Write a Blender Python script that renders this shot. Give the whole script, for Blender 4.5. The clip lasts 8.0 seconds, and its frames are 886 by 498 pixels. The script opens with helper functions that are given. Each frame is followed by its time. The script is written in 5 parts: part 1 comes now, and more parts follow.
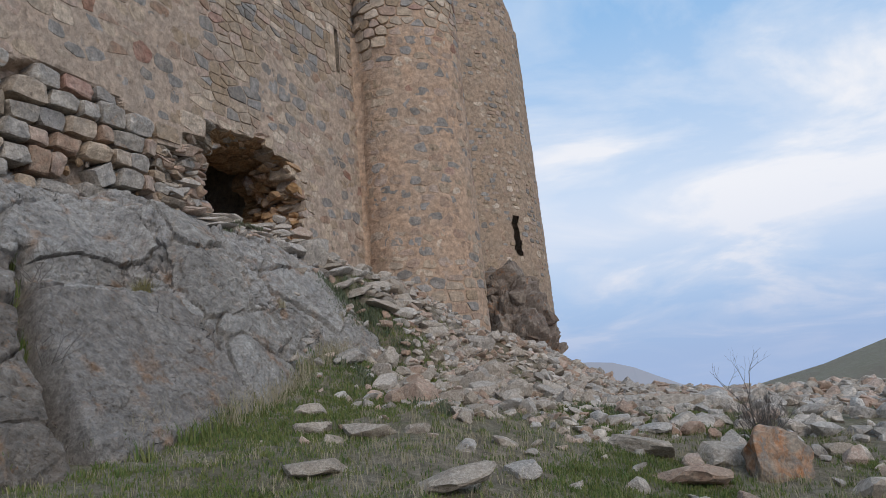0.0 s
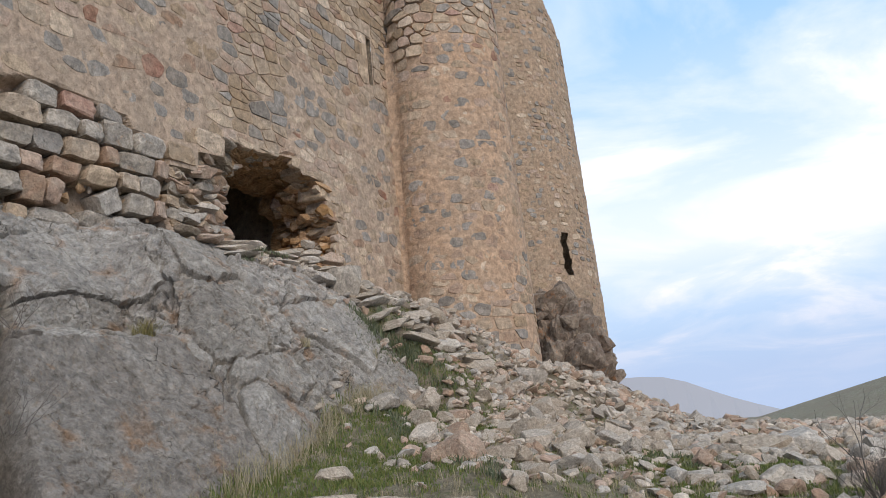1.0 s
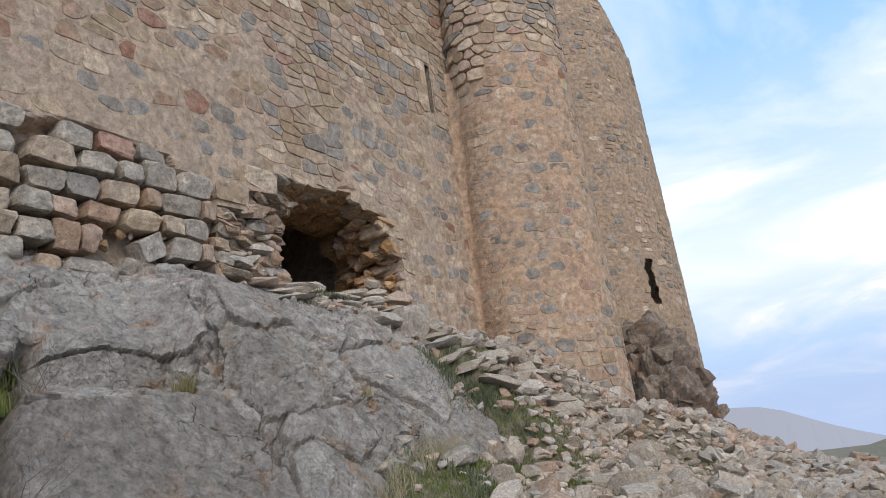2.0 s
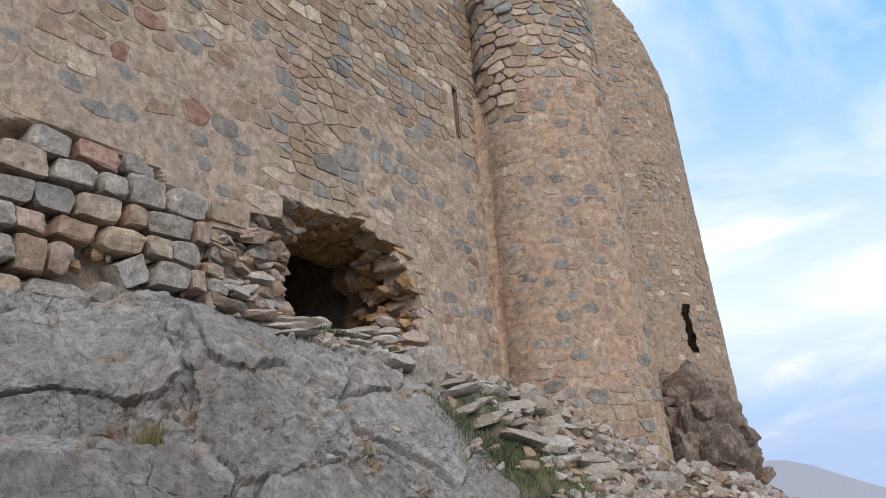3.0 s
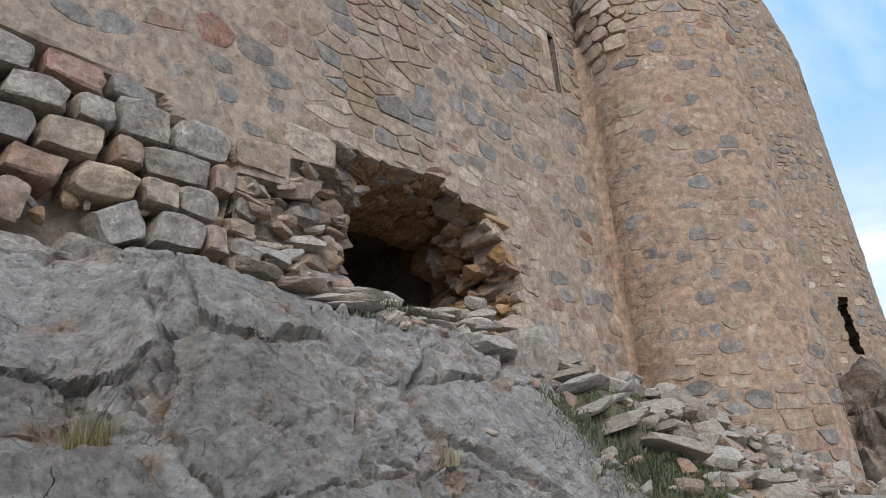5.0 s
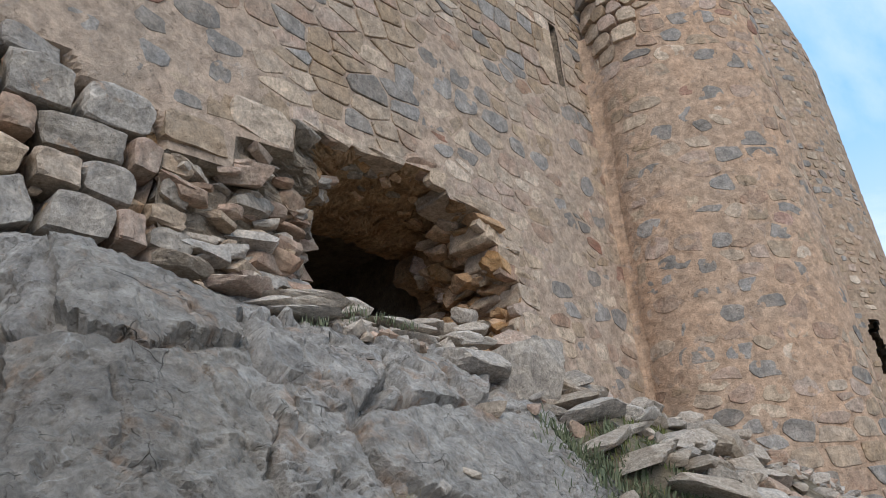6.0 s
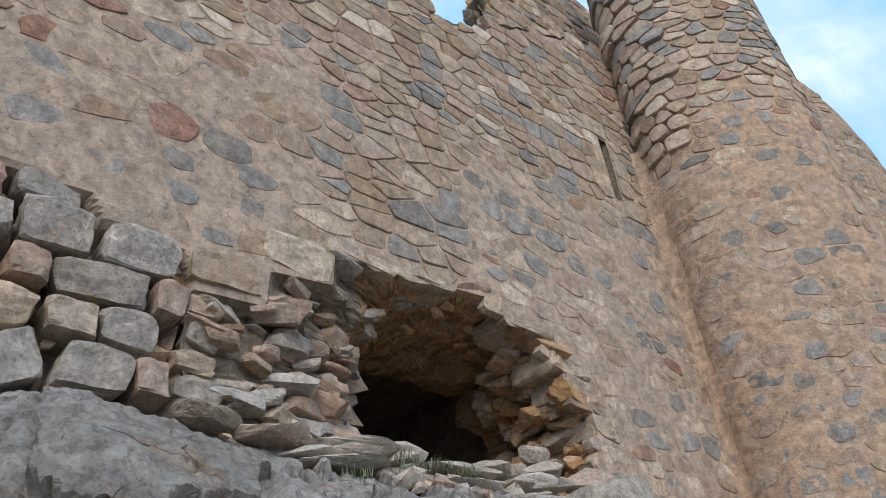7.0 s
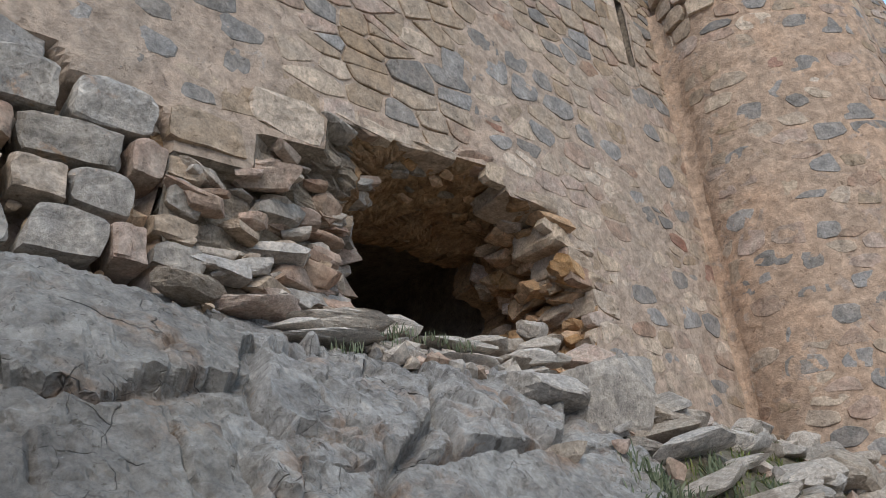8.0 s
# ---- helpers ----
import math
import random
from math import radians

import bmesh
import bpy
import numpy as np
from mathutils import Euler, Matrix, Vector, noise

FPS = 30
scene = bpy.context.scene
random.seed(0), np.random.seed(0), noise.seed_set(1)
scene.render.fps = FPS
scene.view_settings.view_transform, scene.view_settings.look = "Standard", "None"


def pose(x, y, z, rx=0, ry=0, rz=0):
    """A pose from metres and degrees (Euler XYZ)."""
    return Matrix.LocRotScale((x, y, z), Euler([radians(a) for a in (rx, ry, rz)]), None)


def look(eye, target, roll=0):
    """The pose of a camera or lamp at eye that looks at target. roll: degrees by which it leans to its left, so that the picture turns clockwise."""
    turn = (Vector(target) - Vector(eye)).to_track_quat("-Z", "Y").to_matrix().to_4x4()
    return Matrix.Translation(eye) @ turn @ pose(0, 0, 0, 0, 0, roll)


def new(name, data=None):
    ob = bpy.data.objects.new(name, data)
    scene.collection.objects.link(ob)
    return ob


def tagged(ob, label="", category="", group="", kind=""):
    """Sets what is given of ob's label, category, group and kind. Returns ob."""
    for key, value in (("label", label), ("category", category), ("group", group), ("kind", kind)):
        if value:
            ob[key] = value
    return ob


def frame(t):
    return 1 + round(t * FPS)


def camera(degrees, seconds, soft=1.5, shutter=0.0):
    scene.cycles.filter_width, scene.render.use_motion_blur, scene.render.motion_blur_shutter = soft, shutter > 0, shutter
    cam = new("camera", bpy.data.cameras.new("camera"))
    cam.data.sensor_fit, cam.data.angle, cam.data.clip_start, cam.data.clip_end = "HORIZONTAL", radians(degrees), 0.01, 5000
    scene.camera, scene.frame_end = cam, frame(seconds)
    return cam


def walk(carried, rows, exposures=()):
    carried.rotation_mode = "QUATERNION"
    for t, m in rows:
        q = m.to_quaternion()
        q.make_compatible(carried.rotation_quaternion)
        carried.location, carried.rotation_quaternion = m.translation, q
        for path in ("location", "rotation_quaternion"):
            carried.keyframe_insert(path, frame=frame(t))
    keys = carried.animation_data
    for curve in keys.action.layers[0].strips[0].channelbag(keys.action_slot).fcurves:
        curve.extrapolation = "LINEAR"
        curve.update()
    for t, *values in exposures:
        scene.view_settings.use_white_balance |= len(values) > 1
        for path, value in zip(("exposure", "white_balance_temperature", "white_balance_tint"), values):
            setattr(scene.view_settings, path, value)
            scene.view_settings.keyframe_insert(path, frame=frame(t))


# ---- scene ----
cam = camera(58.0, 8.0, 0.78)
PATH = [
    (0, (0.22, -0.412, 1.424), (0.207, 1.546, 1.827), -4.5),
    (0.5, (0.187, 0.3, 1.642), (0.03, 2.255, 2.034), -5.3),
    (1, (0.232, 0.874, 1.829), (0.111, 2.818, 2.281), -5.0),
    (1.2, (0.17, 1.222, 1.839), (0.006, 3.132, 2.407), -5.0),
    (2.3, (0.197, 2.265, 2.08), (-0.109, 4.159, 2.643), -7.1),
    (2.5, (0.098, 2.549, 2.134), (-0.191, 4.442, 2.712), -7.3),
    (3, (0.068, 3.099, 2.292), (-0.279, 4.954, 2.954), -4.5),
    (3.5, (-0.151, 3.782, 2.273), (-0.46, 5.596, 3.057), -3.1),
    (4, (-0.271, 4.291, 2.294), (-0.782, 6.056, 3.084), -0.7),
    (4.5, (-0.474, 4.928, 2.405), (-0.959, 6.769, 3.016), -4.3),
    (5, (-0.505, 5.62, 2.386), (-1.083, 7.378, 3.144), -4.6),
    (5.2, (-0.504, 5.896, 2.433), (-1.042, 7.643, 3.243), -5.2),
    (6.3, (-0.79, 7.158, 2.7), (-1.39, 8.863, 3.556), -5.0),
    (6.5, (-0.774, 7.237, 2.76), (-1.402, 8.88, 3.712), -5.9),
    (7, (-0.836, 7.482, 2.825), (-1.472, 8.996, 3.967), -6.7),
    (7.5, (-0.934, 7.692, 2.99), (-1.585, 9.307, 3.972), -5.6),
    (8, (-0.939, 7.767, 2.991), (-1.672, 9.415, 3.854), -4.8),
]
walk(cam, [(t, look(eye, target, roll)) for t, eye, target, roll in PATH],
     exposures=[(0.0, -0.45, 6200, 10), (0.6, -0.35, 6450, 10), (0.9, -0.02, 6700, 10), (2.3, -0.03, 6450, 10), (3.5, -0.04, 6330, 10), (5.2, -0.04, 6230, 9), (6.4, 0.08, 6200, 8), (8.0, 0.1, 6150, 8)])

# ---- light: evening sky with thin cloud, a weak veiled sun ----
SUN_EL, SUN_AZ = radians(32), radians(152)
world = bpy.data.worlds.new("world")
scene.world = world
world.use_nodes = True
wn, wl = world.node_tree.nodes, world.node_tree.links
sky = wn.new("ShaderNodeTexSky")
sky.sky_type, sky.sun_disc, sky.sun_elevation, sky.sun_rotation = "NISHITA", False, SUN_EL, SUN_AZ
sky.dust_density, sky.ozone_density = 2.0, 2.0
way = wn.new("ShaderNodeTexCoord")
sep = wn.new("ShaderNodeSeparateXYZ")
wl.new(way.outputs["Generated"], sep.inputs[0])


def wmath(op, a, b=None):
    n = wn.new("ShaderNodeMath")
    n.operation = op
    for k, v in enumerate((a, b)):
        if v is None:
            continue
        if isinstance(v, (int, float)):
            n.inputs[k].default_value = v
        else:
            wl.new(v, n.inputs[k])
    return n.outputs[0]


def wramp(src, stops):
    n = wn.new("ShaderNodeValToRGB")
    wl.new(src, n.inputs[0])
    e = n.color_ramp.elements
    while len(e) < len(stops):
        e.new(0.5)
    for k, (p, c) in enumerate(stops):
        e[k].position, e[k].color = p, (*c, 1)
    return n.outputs[0]


def wmix(fac, a, b):
    n = wn.new("ShaderNodeMixRGB")
    for k, v in enumerate((fac, a, b)):
        if isinstance(v, (int, float)):
            n.inputs[k].default_value = v
        elif isinstance(v, tuple):
            n.inputs[k].default_value = (*v, 1)
        else:
            wl.new(v, n.inputs[k])
    return n.outputs[0]


# cloud sheet: the sky's direction laid onto a flat layer overhead
high = wmath("ADD", wmath("MAXIMUM", sep.outputs[2], 0.0), 0.16)
flat = wn.new("ShaderNodeCombineXYZ")
wl.new(wmath("DIVIDE", sep.outputs[0], high), flat.inputs[0])
wl.new(wmath("DIVIDE", sep.outputs[1], high), flat.inputs[1])
clouds = wn.new("ShaderNodeTexNoise")
clouds.inputs["Scale"].default_value, clouds.inputs["Detail"].default_value = 1.35, 10
clouds.inputs["Roughness"].default_value, clouds.inputs["Distortion"].default_value = 0.56, 0.55
wl.new(flat.outputs[0], clouds.inputs["Vector"])
blue = wmix(0.8, sky.outputs[0], (2.3, 5.2, 8.8))
cover = wramp(clouds.outputs[0], [(0.42, (0.04, 0.04, 0.04)), (0.52, (0.4, 0.4, 0.4)), (0.6, (1, 1, 1))])
above = wmix(cover, blue, (8.4, 8.5, 8.8))
glow = wramp(sep.outputs[2], [(0.0, (0.0, 0.0, 0.0)), (0.10, (0.3, 0.3, 0.3)), (0.2, (0.9, 0.9, 0.9)), (0.3, (0.55, 0.55, 0.55)), (0.5, (0, 0, 0))])
lit = wmix(wmath("MULTIPLY", glow, 0.75), above, (9.4, 9.2, 9.3))
haze = wramp(sep.outputs[2], [(0.0, (1, 1, 1)), (0.05, (0.9, 0.9, 0.9)), (0.15, (0.25, 0.25, 0.25)), (0.24, (0, 0, 0))])
wl.new(wmix(haze, lit, (3.8, 4.8, 6.9)), wn["Background"].inputs[0])
wn["Background"].inputs[1].default_value = 0.135
sun = new("sun", bpy.data.lights.new("sun", "SUN"))
sun.data.energy, sun.data.angle, sun.data.color = 1.6, radians(26), (1.0, 0.87, 0.72)
sun.matrix_world = look((math.sin(SUN_AZ) * math.cos(SUN_EL), math.cos(SUN_AZ) * math.cos(SUN_EL), math.sin(SUN_EL)), (0, 0, 0))


# ---- materials ----
def stone_material(name, base, other, spots=None, spot_at=0.62, bump=0.35, grain=38.0, blotch=2.6, rough=0.92, streak=(1, 1, 1), wide=None, contrast=(0.62, 1.3), veins=False):
    """Two tones in blotches, fine grain, a few spots or stains, a difference from piece to piece, and relief at two sizes."""
    m = bpy.data.materials.new(name)
    m.use_nodes = True
    nt = m.node_tree
    nodes, links = nt.nodes, nt.links
    bsdf = nodes["Principled BSDF"]
    bsdf.inputs["Roughness"].default_value = rough
    bsdf.inputs["Specular IOR Level"].default_value = 0.25
    co = nodes.new("ShaderNodeTexCoord")
    mp = nodes.new("ShaderNodeMapping")
    mp.inputs["Scale"].default_value = streak
    links.new(co.outputs["Object"], mp.inputs[0])

    def noise_tex(scale, detail, rgh=0.6, dist=0.0):
        n = nodes.new("ShaderNodeTexNoise")
        n.inputs["Scale"].default_value, n.inputs["Detail"].default_value = scale, detail
        n.inputs["Roughness"].default_value, n.inputs["Distortion"].default_value = rgh, dist
        links.new(mp.outputs[0], n.inputs["Vector"])
        return n.outputs[0]

    def ramp(src, a, b, lo=0.0, hi=1.0):
        n = nodes.new("ShaderNodeMapRange")
        links.new(src, n.inputs[0])
        for k, v in enumerate((a, b, lo, hi)):
            n.inputs[k + 1].default_value = v
        return n.outputs[0]

    def mix(kind, fac, a, b):
        n = nodes.new("ShaderNodeMixRGB")
        n.blend_type = kind
        for k, v in enumerate((fac, a, b)):
            if isinstance(v, (int, float)):
                n.inputs[k].default_value = v
            elif isinstance(v, tuple):
                n.inputs[k].default_value = (*v, 1)
            else:
                links.new(v, n.inputs[k])
        return n.outputs[0]

    big, fine, mid = noise_tex(blotch, 5, 0.65, 0.4), noise_tex(grain, 7, 0.78), noise_tex(9.0, 8, 0.7, 0.3)
    col = mix("MIX", ramp(big, 0.36, 0.64), base, other)
    val = nodes.new("ShaderNodeMath")
    val.operation = "MULTIPLY"
    links.new(ramp(fine, 0.3, 0.7, *contrast), val.inputs[0])
    links.new(ramp(mid, 0.32, 0.68, 0.6, 1.36), val.inputs[1])
    hsv = nodes.new("ShaderNodeHueSaturation")
    info, geo = nodes.new("ShaderNodeObjectInfo"), nodes.new("ShaderNodeNewGeometry")
    add = nodes.new("ShaderNodeMath")
    add.operation = "ADD"
    links.new(info.outputs["Random"], add.inputs[0])
    links.new(geo.outputs["Random Per Island"], add.inputs[1])
    frac = nodes.new("ShaderNodeMath")
    frac.operation = "FRACT"
    links.new(add.outputs[0], frac.inputs[0])
    piece = nodes.new("ShaderNodeMath")
    piece.operation = "MULTIPLY"
    links.new(ramp(frac.outputs[0], 0, 1, 0.84, 1.15), piece.inputs[0])
    links.new(val.outputs[0], piece.inputs[1])
    links.new(piece.outputs[0], hsv.inputs["Value"])
    links.new(ramp(frac.outputs[0], 0, 1, 1.15, 0.85), hsv.inputs["Saturation"])
    if spots:
        col = mix("MIX", ramp(noise_tex(5.5, 7, 0.72, 0.8), spot_at, spot_at + 0.07, 0.0, 0.8), col, spots)
    if wide:
        col = mix("MIX", ramp(noise_tex(0.045, 8, 0.7, 1.5), 0.42, 0.6, 0.0, 0.75), col, wide)
    col = mix("MULTIPLY", ramp(noise_tex(19.0, 5, 0.72, 0.7), 0.59, 0.66, 0.0, 0.75), col, (0.42, 0.39, 0.36))
    hairline = None
    if veins:
        # hairline cracks in a bent net, rust along some of them, pale lichen specks
        bend = nodes.new("ShaderNodeVectorMath")
        bend.operation = "MULTIPLY_ADD"
        wob = nodes.new("ShaderNodeTexNoise")
        wob.inputs["Scale"].default_value, wob.inputs["Detail"].default_value = 2.2, 4
        links.new(mp.outputs[0], wob.inputs["Vector"])
        links.new(wob.outputs["Color"], bend.inputs[0])
        bend.inputs[1].default_value = (0.4, 0.4, 0.4)
        links.new(mp.outputs[0], bend.inputs[2])
        vor = nodes.new("ShaderNodeTexVoronoi")
        vor.feature = "DISTANCE_TO_EDGE"
        vor.inputs["Scale"].default_value = 1.5
        links.new(bend.outputs[0], vor.inputs["Vector"])

        def both(a, b):
            n = nodes.new("ShaderNodeMath")
            n.operation = "MULTIPLY"
            links.new(a, n.inputs[0])
            links.new(b, n.inputs[1])
            return n.outputs[0]

        hairline = both(ramp(vor.outputs[0], 0.001, 0.007, 0.9, 0.0), ramp(noise_tex(1.3, 3), 0.54, 0.62))
        rust = both(ramp(vor.outputs[0], 0.0, 0.16, 1.0, 0.0), ramp(noise_tex(2.3, 5, 0.7), 0.51, 0.62, 0.0, 0.55))
        col = mix("MIX", rust, col, (0.36, 0.19, 0.085))
        col = mix("MIX", ramp(noise_tex(16.0, 5, 0.8, 0.6), 0.66, 0.72, 0.0, 0.6), col, (0.56, 0.54, 0.5))
        col = mix("MIX", ramp(noise_tex(24.0, 5, 0.75, 0.9), 0.62, 0.7, 0.0, 0.6), col, (0.12, 0.108, 0.098))
        col = mix("MIX", hairline, col, (0.07, 0.062, 0.055))
        # short fine cracks and pale scratches
        net = nodes.new("ShaderNodeTexVoronoi")
        net.feature = "DISTANCE_TO_EDGE"
        net.inputs["Scale"].default_value = 5.2
        links.new(bend.outputs[0], net.inputs["Vector"])
        short = both(ramp(net.outputs[0], 0.002, 0.014, 0.8, 0.0), ramp(noise_tex(3.1, 4), 0.56, 0.64))
        col = mix("MIX", short, col, (0.11, 0.098, 0.085))
        pale = both(ramp(net.outputs[0], 0.0, 0.02, 0.6, 0.0), ramp(noise_tex(4.3, 4), 0.6, 0.66))
        col = mix("MIX", pale, col, (0.55, 0.53, 0.5))
        joined = nodes.new("ShaderNodeMath")
        joined.operation = "MAXIMUM"
        links.new(hairline, joined.inputs[0])
        links.new(short, joined.inputs[1])
        hairline = joined.outputs[0]
    links.new(col, hsv.inputs["Color"])
    links.new(hsv.outputs[0], bsdf.inputs["Base Color"])
    height = nodes.new("ShaderNodeMath")
    height.operation = "MULTIPLY_ADD"
    links.new(mid, height.inputs[0])
    height.inputs[1].default_value = 2.2
    links.new(fine, height.inputs[2])
    bp = nodes.new("ShaderNodeBump")
    bp.inputs["Strength"].default_value, bp.inputs["Distance"].default_value = bump, 0.02
    top = height.outputs[0]
    if hairline:
        low = nodes.new("ShaderNodeMath")
        low.operation = "MULTIPLY_ADD"
        links.new(hairline, low.inputs[0])
        low.inputs[1].default_value = -1.2
        links.new(top, low.inputs[2])
        top = low.outputs[0]
    links.new(top, bp.inputs["Height"])
    links.new(bp.outputs[0], bsdf.inputs["Normal"])
    return m


ROCK = stone_material("grey limestone", (0.29, 0.265, 0.238), (0.42, 0.386, 0.345), (0.36, 0.25, 0.165), 0.64, 1.0, 34, 1.5, contrast=(0.68, 1.24), veins=True)
ROCK_BROWN = stone_material("brown patinated limestone", (0.205, 0.176, 0.15), (0.305, 0.268, 0.23), (0.33, 0.19, 0.105), 0.6, 1.0, 34, 1.2, contrast=(0.68, 1.24), veins=True)
ROCK_BLOCK = stone_material("brownish grey limestone", (0.25, 0.222, 0.197), (0.355, 0.322, 0.288), (0.34, 0.235, 0.16), 0.62, 1.0, 34, 1.1, contrast=(0.68, 1.24), veins=True)
ROCK_DARK = stone_material("weathered limestone", (0.277, 0.254, 0.232), (0.447, 0.412, 0.371), (0.38, 0.26, 0.17), 0.62, 1.0, 34, 2.4, contrast=(0.68, 1.26), veins=True)
RUBBLE_PALE = stone_material("bleached limestone", (0.5, 0.43, 0.36), (0.62, 0.55, 0.47), (0.4, 0.34, 0.28), 0.6, 0.6, 34, 4.0)
RUBBLE = stone_material("pale fallen limestone", (0.42, 0.345, 0.275), (0.54, 0.46, 0.375), (0.31, 0.265, 0.225), 0.6, 0.6, 34, 4.0)
RUBBLE_PINK = stone_material("pinkish fallen limestone", (0.43, 0.29, 0.215), (0.5, 0.385, 0.295), (0.33, 0.275, 0.235), 0.6, 0.6, 34, 4.0)
RUBBLE_GREY = stone_material("grey fallen limestone", (0.347, 0.309, 0.27), (0.515, 0.45, 0.38), None, 0.6, 0.6, 34, 4.0)
FACE_GREY = stone_material("blue grey facing stone", (0.251, 0.232, 0.213), (0.344, 0.302, 0.262), (0.42, 0.312, 0.232), 0.61, 0.55, 40, 4)
FACE_TAN = stone_material("tan facing stone", (0.44, 0.328, 0.23), (0.375, 0.297, 0.223), (0.42, 0.312, 0.232), 0.61, 0.55, 40, 4)
FACE_PINK = stone_material("pink facing stone", (0.425, 0.287, 0.212), (0.385, 0.298, 0.23), (0.42, 0.312, 0.232), 0.61, 0.55, 40, 4)
FACE_RED = stone_material("red brown facing stone", (0.31, 0.165, 0.12), (0.4, 0.26, 0.195), (0.42, 0.312, 0.232), 0.61, 0.55, 40, 4)
FACE_PALE = stone_material("pale facing stone", (0.583, 0.461, 0.345), (0.509, 0.398, 0.297), (0.42, 0.312, 0.232), 0.61, 0.55, 40, 4)
BLOCK_GREY = stone_material("grey block stone", (0.329, 0.297, 0.263), (0.466, 0.408, 0.345), (0.45, 0.315, 0.22), 0.6, 0.65, 36, 4)
MORTAR = stone_material("pinkish lime mortar", (0.445, 0.318, 0.225), (0.375, 0.283, 0.207), (0.32, 0.27, 0.23), 0.6, 0.7, 46, 1.4, contrast=(0.84, 1.13))
MORTAR_TOWER = stone_material("warm tan lime mortar", (0.53, 0.362, 0.25), (0.46, 0.338, 0.248), (0.38, 0.305, 0.25), 0.58, 0.7, 46, 0.9, contrast=(0.84, 1.13))
MORTAR_CORE = stone_material("ochre core mortar", (0.39, 0.243, 0.137), (0.484, 0.327, 0.194), (0.19, 0.145, 0.1), 0.58, 1.0, 26, 3)
MORTAR_GREY = stone_material("grey core mortar", (0.302, 0.252, 0.202), (0.403, 0.33, 0.252), None, 0.6, 1.0, 40, 4)
CORE = stone_material("ochre core stone", (0.493, 0.298, 0.158), (0.584, 0.403, 0.253), (0.24, 0.17, 0.11), 0.62, 0.7, 30, 6)
CRAG = stone_material("rust brown crag", (0.178, 0.13, 0.101), (0.301, 0.243, 0.193), (0.33, 0.165, 0.08), 0.56, 1.0, 14, 1.6)
SOIL = stone_material("soil with short turf", (0.15, 0.135, 0.07), (0.25, 0.205, 0.145), (0.1, 0.12, 0.04), 0.54, 1.0, 24, 0.75, wide=(0.17, 0.125, 0.08))
ORANGE = stone_material("lichen covered rock", (0.36, 0.165, 0.07), (0.3, 0.24, 0.18), (0.24, 0.21, 0.18), 0.5, 0.6, 22, 4)


def plant_material(name, a, b):
    m = bpy.data.materials.new(name)
    m.use_nodes = True
    nodes, links = m.node_tree.nodes, m.node_tree.links
    geo, mixn = nodes.new("ShaderNodeNewGeometry"), nodes.new("ShaderNodeMixRGB")
    links.new(geo.outputs["Random Per Island"], mixn.inputs[0])
    mixn.inputs[1].default_value, mixn.inputs[2].default_value = (*a, 1), (*b, 1)
    links.new(mixn.outputs[0], nodes["Principled BSDF"].inputs["Base Color"])
    nodes["Principled BSDF"].inputs["Roughness"].default_value = 0.8
    return m


GREEN = plant_material("green grass", (0.065, 0.115, 0.02), (0.2, 0.2, 0.06))
STRAW = plant_material("dry straw", (0.3, 0.25, 0.15), (0.42, 0.36, 0.24))
HERB = plant_material("grey green herb", (0.075, 0.1, 0.05), (0.19, 0.2, 0.115))
TWIG = plant_material("grey twigs", (0.12, 0.1, 0.085), (0.2, 0.17, 0.15))

# ---- plan: wall plane, its run u, the distance d in front of it; the tower beside it ----
N = Vector((0.9191, -0.3939, 0))
T = Vector((0.394, 0.9191, 0))
WALL_D, BATTER = -7.767, 0.0151
TC, TR = Vector((-1.05, 18.54, 0)), 2.6
TURN_IN, TIGHT = radians(-55), 1.2
FOLD, FOLD_R = radians(-82), 0.8
FC = Vector((0.3, 27.0, 0))
rnd = random.Random(7)


def wall_point(u, z, out=0.0):
    return T * u + N * (WALL_D - BATTER * z + out) + Vector((0, 0, z))


def tower_point(x, z, out=0.0):
    # the drum turns in more tightly where it meets the wall and on its outer side
    a, r = x / TR, TR + 0.006 * (6 - z) + out
    if a < FOLD:
        b, k = FOLD + (a - FOLD) * TR / FOLD_R, TR - FOLD_R
        return Vector((TC.x + k * math.cos(FOLD) + (r - k) * math.cos(b), TC.y + k * math.sin(FOLD) + (r - k) * math.sin(b), z))
    if a <= TURN_IN:
        return Vector((TC.x + r * math.cos(a), TC.y + r * math.sin(a), z))
    b = TURN_IN + (a - TURN_IN) * TR / TIGHT
    k = TR - TIGHT
    r = r - k + 0.02 * (6 - z) * min(1, (a - TURN_IN) * 3)
    return Vector((TC.x + k * math.cos(TURN_IN) + r * math.cos(b), TC.y + k * math.sin(TURN_IN) + r * math.sin(b), z))


def far_radius(z):
    return 3.38 - 0.034 * (z - 4)


def far_point(x, z, out=0.0):
    a, r = x / 3.2, far_radius(z) + out
    return Vector((FC.x + r * math.cos(a), FC.y + r * math.sin(a), z))


def smooth(a, b, x):
    k = min(1, max(0, (x - a) / (b - a)))
    return k * k * (3 - 2 * k)


def lin(a, b, n):
    return [a + (b - a) * i / (n - 1) for i in range(n)]


def nz(x, y, z=0.0, s=1.0):
    return noise.noise(Vector((x * s, y * s, z * s)))


def fbm(x, y, z=0.0, s=1.0, octaves=4):
    return noise.fractal(Vector((x * s, y * s, z * s)), 1.0, 2.0, octaves)


